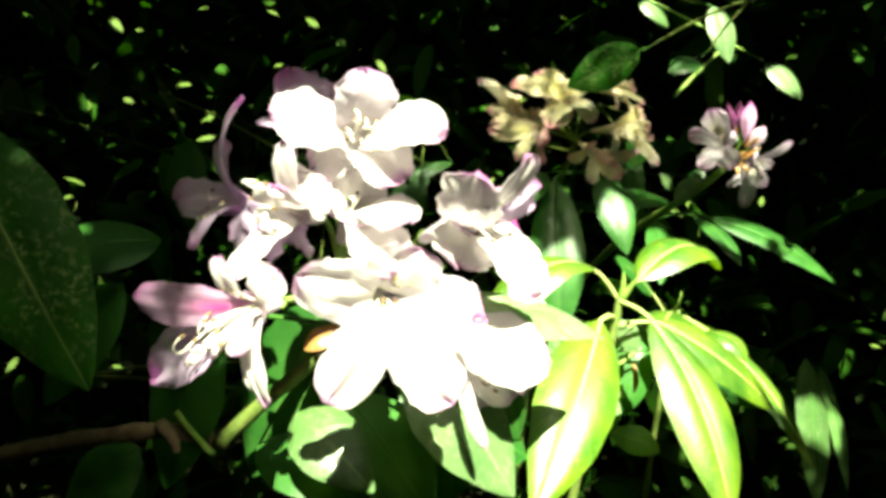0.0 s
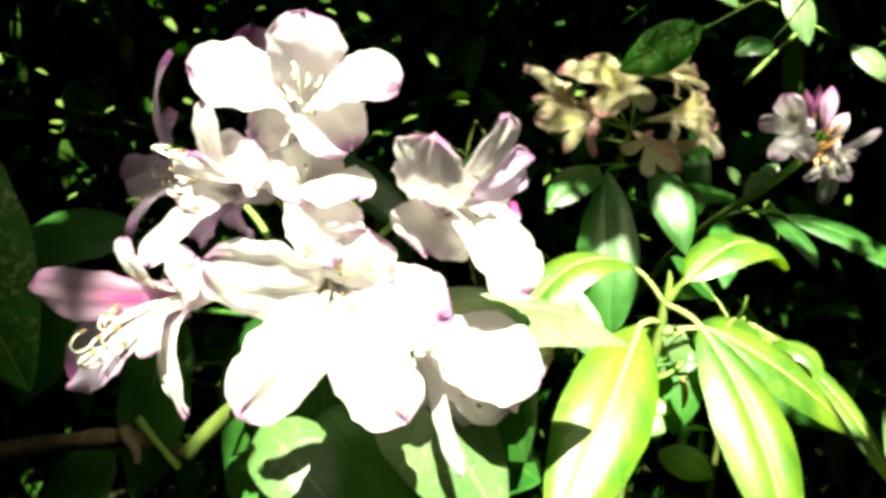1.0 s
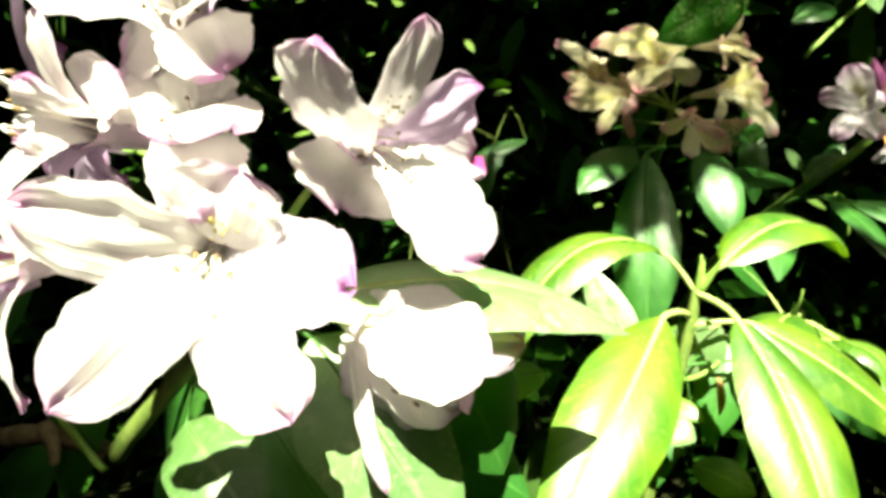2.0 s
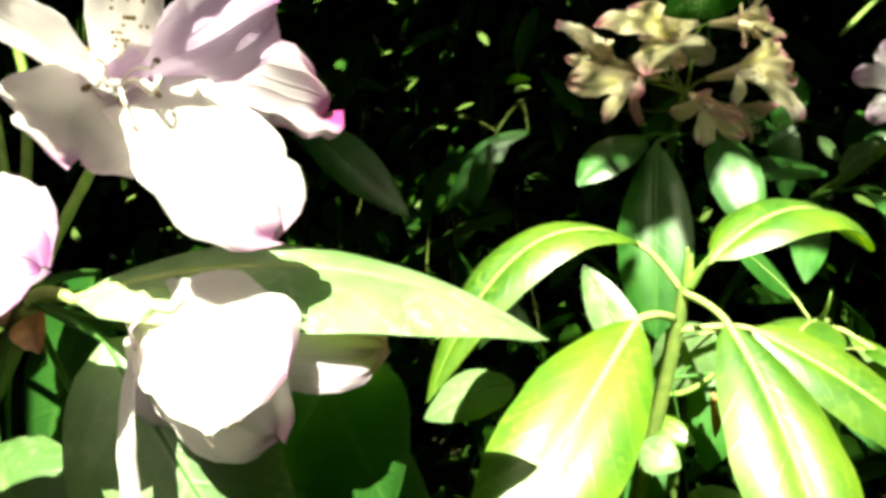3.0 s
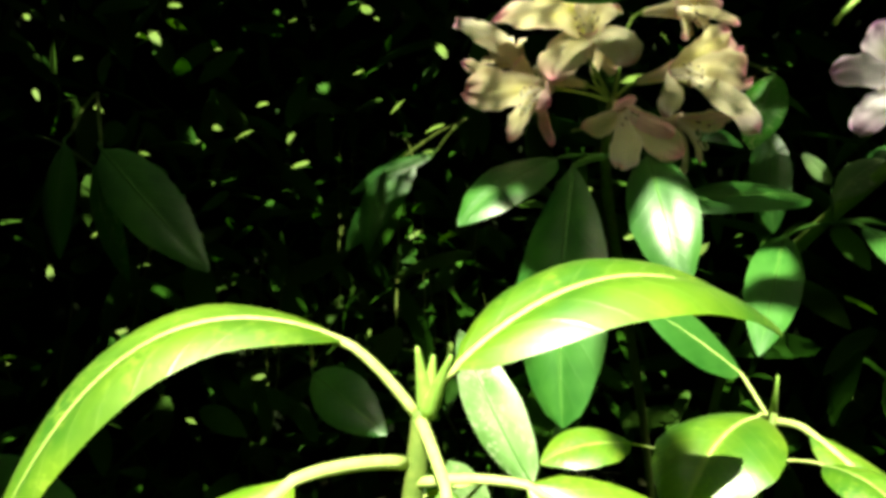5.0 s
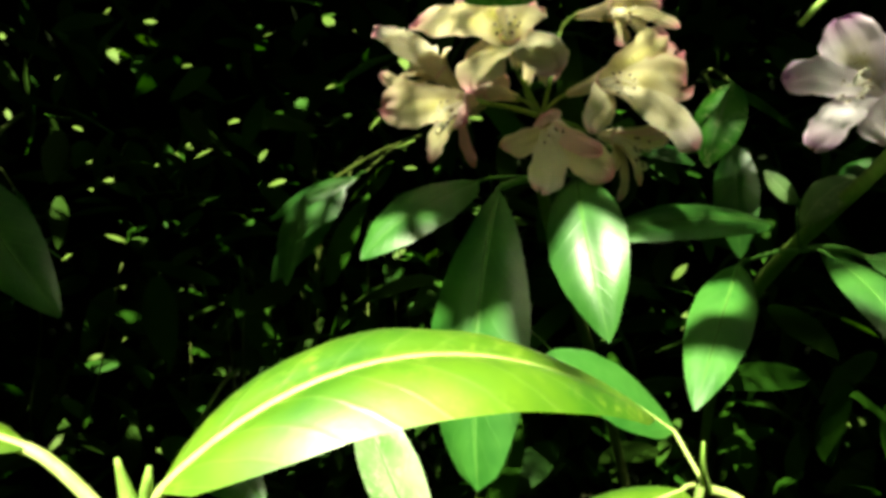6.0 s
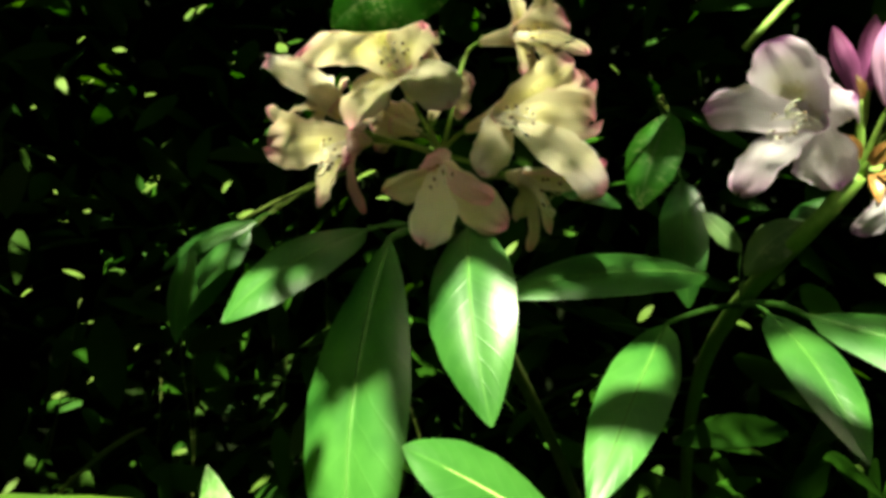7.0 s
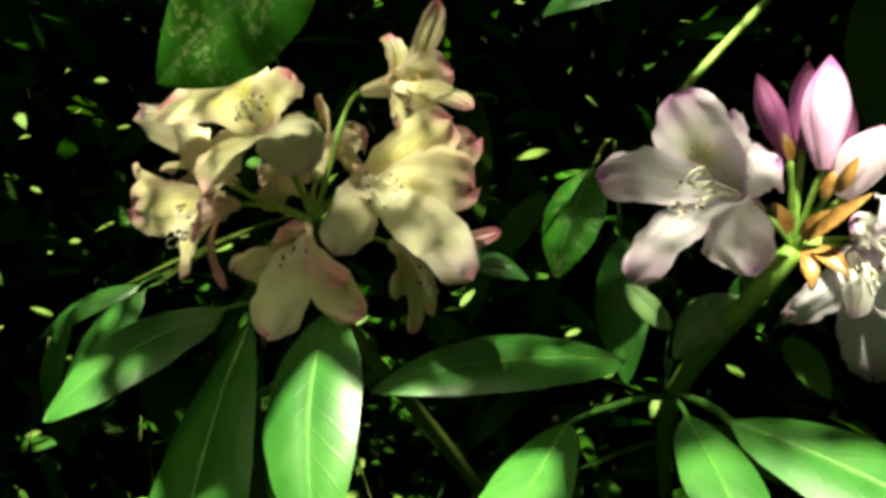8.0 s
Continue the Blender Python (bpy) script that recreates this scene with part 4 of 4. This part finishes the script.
leaf(pink, (0.3567, 1.0600, 1.0445), (0.3820, 1.0600, 1.0679), 0.020, up=(-0.3, -0.8, 0.5), arch=0.002, material=M_LEAF, node=PN)

# ---- shaded shoots round the trusses ----
def lone_shoot(root, leaves, label, radius=0.0022, bark=None):
    """A small shoot whose twig comes out of the hedge: leaves as (foot, tip, width, up, material)."""
    root = Vector(root)
    ob = thing("leafy_shoot", label, "leafy shoot", "leafy shoots", root)
    for foot, tip, width, up, material in leaves:
        foot = Vector(foot)
        d = root - foot
        node = foot + d * min(0.6, 0.025 / max(0.001, d.length))
        leaf(ob, foot, tip, width, up=up, arch=0.005, material=material, node=node)
        stem(ob, "twig", [node, node.lerp(root, 0.5) + Vector((0, 0, 0.01)), root], radius * 0.6, radius, bark or M_SHOOT, 10, 0.1)
    return ob


HANG = (-0.2, -0.95, 0.06)
lone_shoot((0.2632, 1.2500, 1.1710), [((0.2896, 1.0500, 1.1316), (0.2688, 1.0300, 1.0691), 0.036, HANG, M_DUSTY), ((0.2895, 1.1200, 1.0895), (0.2905, 1.1000, 0.9950), 0.036, HANG, M_LEAF)],
           "dark dusty leaves hanging in deep shade behind the trusses")
lone_shoot((0.0856, 1.2500, 1.1127), [((0.2250, 1.0000, 1.0831), (0.2619, 1.0000, 1.0704), 0.014, (0, -0.7, 0.6), M_LEAF)], "single small dark leaf in shade")
lone_shoot((-0.3837, 1.0000, 1.1734), [((-0.1554, 0.7700, 1.0878), (-0.0546, 0.7450, 1.0055), 0.040, (0.2, -0.9, 0.5), M_LEAF), ((-0.3075, 0.8800, 1.1083), (-0.3023, 0.8600, 1.0056), 0.052, HANG, M_LEAF)],
           "two dim leaves with drawn-out tips in deep shade")
lone_shoot((-0.0288, 1.2000, 1.1321), [((-0.0284, 0.9500, 1.0660), (-0.0417, 0.9400, 0.9978), 0.026, HANG, M_LEAF), ((0.0115, 0.9700, 1.0796), (-0.0599, 0.9500, 1.0495), 0.018, (-0.1, -0.8, 0.5), M_LEAF)],
           "dim drooping leaves in deep shade")
lone_shoot((-0.4213, 0.8000, 0.8380), [((-0.1752, 0.6600, 0.9018), (-0.0514, 0.6400, 0.8915), 0.036, (-0.1, -0.7, 0.7), M_LEAF), ((-0.1823, 0.6200, 0.8874), (-0.0630, 0.6000, 0.8843), 0.036, (-0.1, -0.7, 0.7), M_LEAF)],
           "low dark leaves spreading in shade")
lone_shoot((-0.1400, 1.0000, 0.9154), [((-0.0190, 0.8000, 0.9292), (0.0428, 0.7800, 0.8973), 0.035, (0.1, -0.8, 0.5), M_LEAF)], "dim leaf below the lime whorl")
lone_shoot((0.1146, 0.8800, 0.7897), [((0.1302, 0.8000, 0.8655), (0.0776, 0.8280, 0.9551), 0.037, (-0.25, -0.85, 0.4), M_PALE)], "pale sunlit leaf standing up behind the lime whorl")
lone_shoot((-0.1300, 1.2500, 1.1178), [((-0.0171, 1.0000, 1.0748), (-0.0839, 0.9800, 0.9971), 0.034, HANG, M_LEAF)], "arched dim leaf in deep shade")
lone_shoot((-0.7063, 1.2000, 1.1638), [((-0.3770, 0.9800, 1.0940), (-0.3226, 0.9600, 0.9718), 0.045, HANG, M_DUSTY)], "dusty dim leaf in deep shade")
lone_shoot((0.2850, 1.1500, 1.3350), [((0.2990, 1.1500, 1.3232), (0.3427, 1.1400, 1.2815), 0.03, (0.1, -0.8, 0.5), M_MID), ((0.4028, 1.1200, 1.3077), (0.4232, 1.1000, 1.2233), 0.044, (0.1, -0.8, 0.5), M_PALE_UNDER), ((0.4863, 1.1200, 1.2255), (0.5340, 1.1000, 1.1691), 0.038, (0.1, -0.8, 0.5), M_PALE_UNDER)],
                   "sunlit pale green leaves on a thin twig", bark=M_PED)
twig = thing("twig", "bare lime-green twig crossing above the trusses", "twig", at=(0.3376, 1.0800, 1.1720))
stem(twig, "stalk", [(0.3376, 1.0800, 1.1720), (0.3655, 1.0900, 1.2026), (0.4068, 1.1000, 1.2381)], 0.0026, 0.0022, M_PED, 12, 0.1)
lone_shoot((0.42, 1.02, 1.30), [((0.2300, 0.8680, 1.2120), (0.1450, 0.8650, 1.1700), 0.050, (-0.05, -0.8, -0.25), M_DUSTY), ((0.3378, 0.9800, 1.2119), (0.2908, 0.9600, 1.1948), 0.034, (0.0, -0.7, 0.7), M_LEAF)],
           "dusty dark green leaves hanging over the cream truss")

# ---- thin twigs that hang in the hedge ----
def hedge_twigs():
    bm = bmesh.new()
    rng = random.Random(9)
    for n in range(14):
        foot = Vector((rng.uniform(-1.1, 0.1), rng.uniform(1.3, 1.7), rng.uniform(0.55, 0.8)))
        way = Vector((rng.uniform(-0.12, 0.12), rng.uniform(-0.05, 0.1), rng.uniform(0.25, 0.5)))
        bend = Vector((rng.uniform(-0.08, 0.08), 0, 0))
        tube_into(bm, bezier([foot, foot + way * 0.4 + bend, foot + way * 0.8 - bend * 0.5, foot + way], 9), taper(9, rng.uniform(0.0014, 0.0024), 0.0008, 0.1, rng), 6)
    return tagged(part("hedge_twigs", bm, M_SHOOT, None), "thin green-brown twigs hanging in the shaded hedge", "twigs", kind="stuff")


hedge_twigs()

# ---- hedge leaves behind, and an unseen canopy added for shade, with gaps cut for the sun ----
# chosen sunlit places, with the radius of the opening cut in the added canopy
# by the near shoots
LIT = [
    ((-0.0200, 0.3100, 1.0796), 0.064), ((-0.0060, 0.3100, 1.0460), 0.078), ((-0.0240, 0.2900, 1.0148), 0.052), ((0.0200, 0.3300, 1.0600), 0.05), ((-0.0640, 0.2850, 1.0243), 0.025), ((0.0094, 0.3600, 0.9509), 0.05), ((0.0228, 0.3500, 0.9976), 0.05),
    ((0.1465, 0.5700, 0.9639), 0.12), ((0.0911, 0.5200, 0.9502), 0.10), ((0.1887, 0.5300, 0.9388), 0.09), ((0.0550, 0.3900, 1.0057), 0.07), (NB, 0.07), ((0.3268, 0.7800, 0.8589), 0.05), ((0.4700, 0.8800, 0.7600), 0.015), ((0.5000, 0.8900, 0.7400), 0.012),
]
# by the far trusses
LIT += [
    ((0.2649, 0.9500, 0.9685), 0.010),
    ((0.3610, 0.9300, 0.9990), 0.010), ((0.3688, 0.9200, 0.9899), 0.010), ((0.3986, 0.9500, 0.9887), 0.010), ((0.4137, 0.9500, 0.9854), 0.010), 
    ((0.4067, 0.9750, 1.1450), 0.007), ((0.0991, 0.8100, 0.9206), 0.03), ((0.1189, 0.8000, 0.8919), 0.03),
    ((0.4041, 0.9800, 1.0810), 0.010), ((0.4208, 0.9800, 1.1153), 0.008), ((0.3553, 1.0900, 1.1894), 0.008), ((0.2361, 0.8400, 0.9543), 0.02),
    ((0.4168, 1.1100, 1.2588), 0.02), ((0.5132, 1.1100, 1.1972), 0.015), ((0.3142, 1.1400, 1.3047), 0.012), ((0.4730, 0.9400, 0.9386), 0.014), ((0.5070, 0.9300, 0.9103), 0.010),
]
for n, along, across, r in ((0, 0.94, 0.0, 0.022), (1, 0.62, 0.006, 0.013), (2, 0.50, 0.004, 0.014), (1, 0.92, 0.012, 0.013), (1, 0.99, 0.002, 0.012), (2, 0.62, 0.012, 0.012), (2, 0.70, -0.012, 0.013), (2, 0.84, 0.004, 0.013)):
    a, b = LOW_LEAVES[n]
    LIT.append((a.lerp(b, along) + Vector((across, -0.006, 0.004)), r))
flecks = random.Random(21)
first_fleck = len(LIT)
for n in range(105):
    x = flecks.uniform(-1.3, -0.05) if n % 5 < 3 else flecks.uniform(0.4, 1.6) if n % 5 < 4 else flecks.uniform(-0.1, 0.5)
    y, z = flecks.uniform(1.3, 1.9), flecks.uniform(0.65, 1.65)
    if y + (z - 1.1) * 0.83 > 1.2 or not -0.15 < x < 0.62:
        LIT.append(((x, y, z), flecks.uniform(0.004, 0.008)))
AX1 = np.array(SUN.orthogonal().normalized())
AX2 = np.cross(np.array(SUN), AX1)
LIT_XY = np.array([(np.dot(q, AX1), np.dot(q, AX2)) for q, _ in LIT])
LIT_R = np.array([r for _, r in LIT])


def below_flecks(p, half, w):
    """Leaves that leave the sun flecks' beams free above the place where each fleck falls."""
    free = np.ones(len(p), dtype=bool)
    c = np.stack((p @ AX1, p @ AX2), 1)
    depth = p @ np.array(SUN)
    reach = np.hypot(*half.T[:2]) + w
    for (q, r), flat in list(zip(LIT, LIT_XY))[first_fleck:]:
        free &= (depth < np.dot(q, SUN) + 0.03) | (np.hypot(*(c - flat).T) > r + reach * 0.7)
    return free


def over_truss(p):
    """Which places lie above the far trusses, up the sun's rays."""
    k = (p[:, 2] - 1.1) / SUN.z
    x, y = p[:, 0] - SUN.x * k, p[:, 1] - SUN.y * k
    return (x > -0.10) & (x < 0.56) & (y > 0.895) & (y < 1.14)


def canopy_place(r, n):
    p = box_of(r, n, (-2.4, -2.3, 1.75), (3.0, 3.2, 2.2))
    low = over_truss(p)
    p[low, 0] = r.uniform(-2.4, -0.6, low.sum())
    return p


def screen_place(r, n):
    z = r.uniform(2.30, 2.48, n)
    k = (z - 1.1) / SUN.z
    # evenly spread, so that the sun let through is even
    a = np.arange(n) * 0.6180339887 % 1.0
    b = (np.arange(n) + 0.5) / n
    return np.stack((SUN.x * k + -0.12 + 0.70 * a + r.normal(0, 0.004, n), SUN.y * k + 0.865 + 0.30 * b + r.normal(0, 0.004, n), z), 1)


def outside_gaps(p, half, w):
    c = np.stack((p @ AX1, p @ AX2), 1)
    h = np.stack((half @ AX1, half @ AX2), 1)
    free = np.ones(len(p), dtype=bool)
    for q, r in zip(LIT_XY, LIT_R):
        rel = q - c
        t = np.clip((rel * h).sum(1) / np.maximum(1e-9, (h * h).sum(1)), -1, 1)
        free &= np.hypot(*(rel - t[:, None] * h).T) > r + w * 0.85
    return free


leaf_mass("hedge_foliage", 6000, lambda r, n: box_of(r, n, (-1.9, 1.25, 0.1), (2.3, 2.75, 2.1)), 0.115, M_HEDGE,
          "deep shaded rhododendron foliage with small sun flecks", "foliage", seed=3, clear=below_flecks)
# small leaves added at each fleck, turned to the sun
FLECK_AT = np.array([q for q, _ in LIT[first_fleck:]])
leaf_mass("hedge_foliage", len(FLECK_AT), lambda r, n: FLECK_AT, 0.036, M_FLECK_BRIGHT, "added small hedge leaves, coloured lighter where sun flecks fall", "foliage", seed=4, facing=SUN)
# unseen layer added up the sun's rays to soften light on the trusses
leaf_mass("sun_screen_leaves", 4000, screen_place, 0.020, M_SUN_SCREEN, "unseen thin leaf layer, added to soften sun on the far trusses", "foliage", seed=5, tilt=0.2, up_bias=2.2, clear=outside_gaps)
def wall_cover_place(r, n):
    a, z = r.uniform(0, 2 * np.pi, n), r.uniform(0.05, 2.42, n)
    d = np.where(z > 2.2, r.uniform(2.2, 3.05, n), r.normal(3.0, 0.08, n))
    return np.stack((0.2 + d * np.cos(a), 0.55 + d * np.sin(a), z), 1)


# leaves added to clothe the enclosing wall's outside and top
leaf_mass("wall_cover_foliage", 16000, wall_cover_place, 0.16, M_CANOPY, "added leaves that cover the outside of the enclosing wall", "foliage", seed=13, simple=True)
# unseen roof of leaves, added to block the sun except at LIT
leaf_mass("unseen_shade_canopy", 140000, canopy_place, 0.075, M_CANOPY, "unseen leaf roof, added to shade the far trusses", "foliage", seed=8, tilt=0.35, up_bias=1.5, clear=outside_gaps, simple=True)
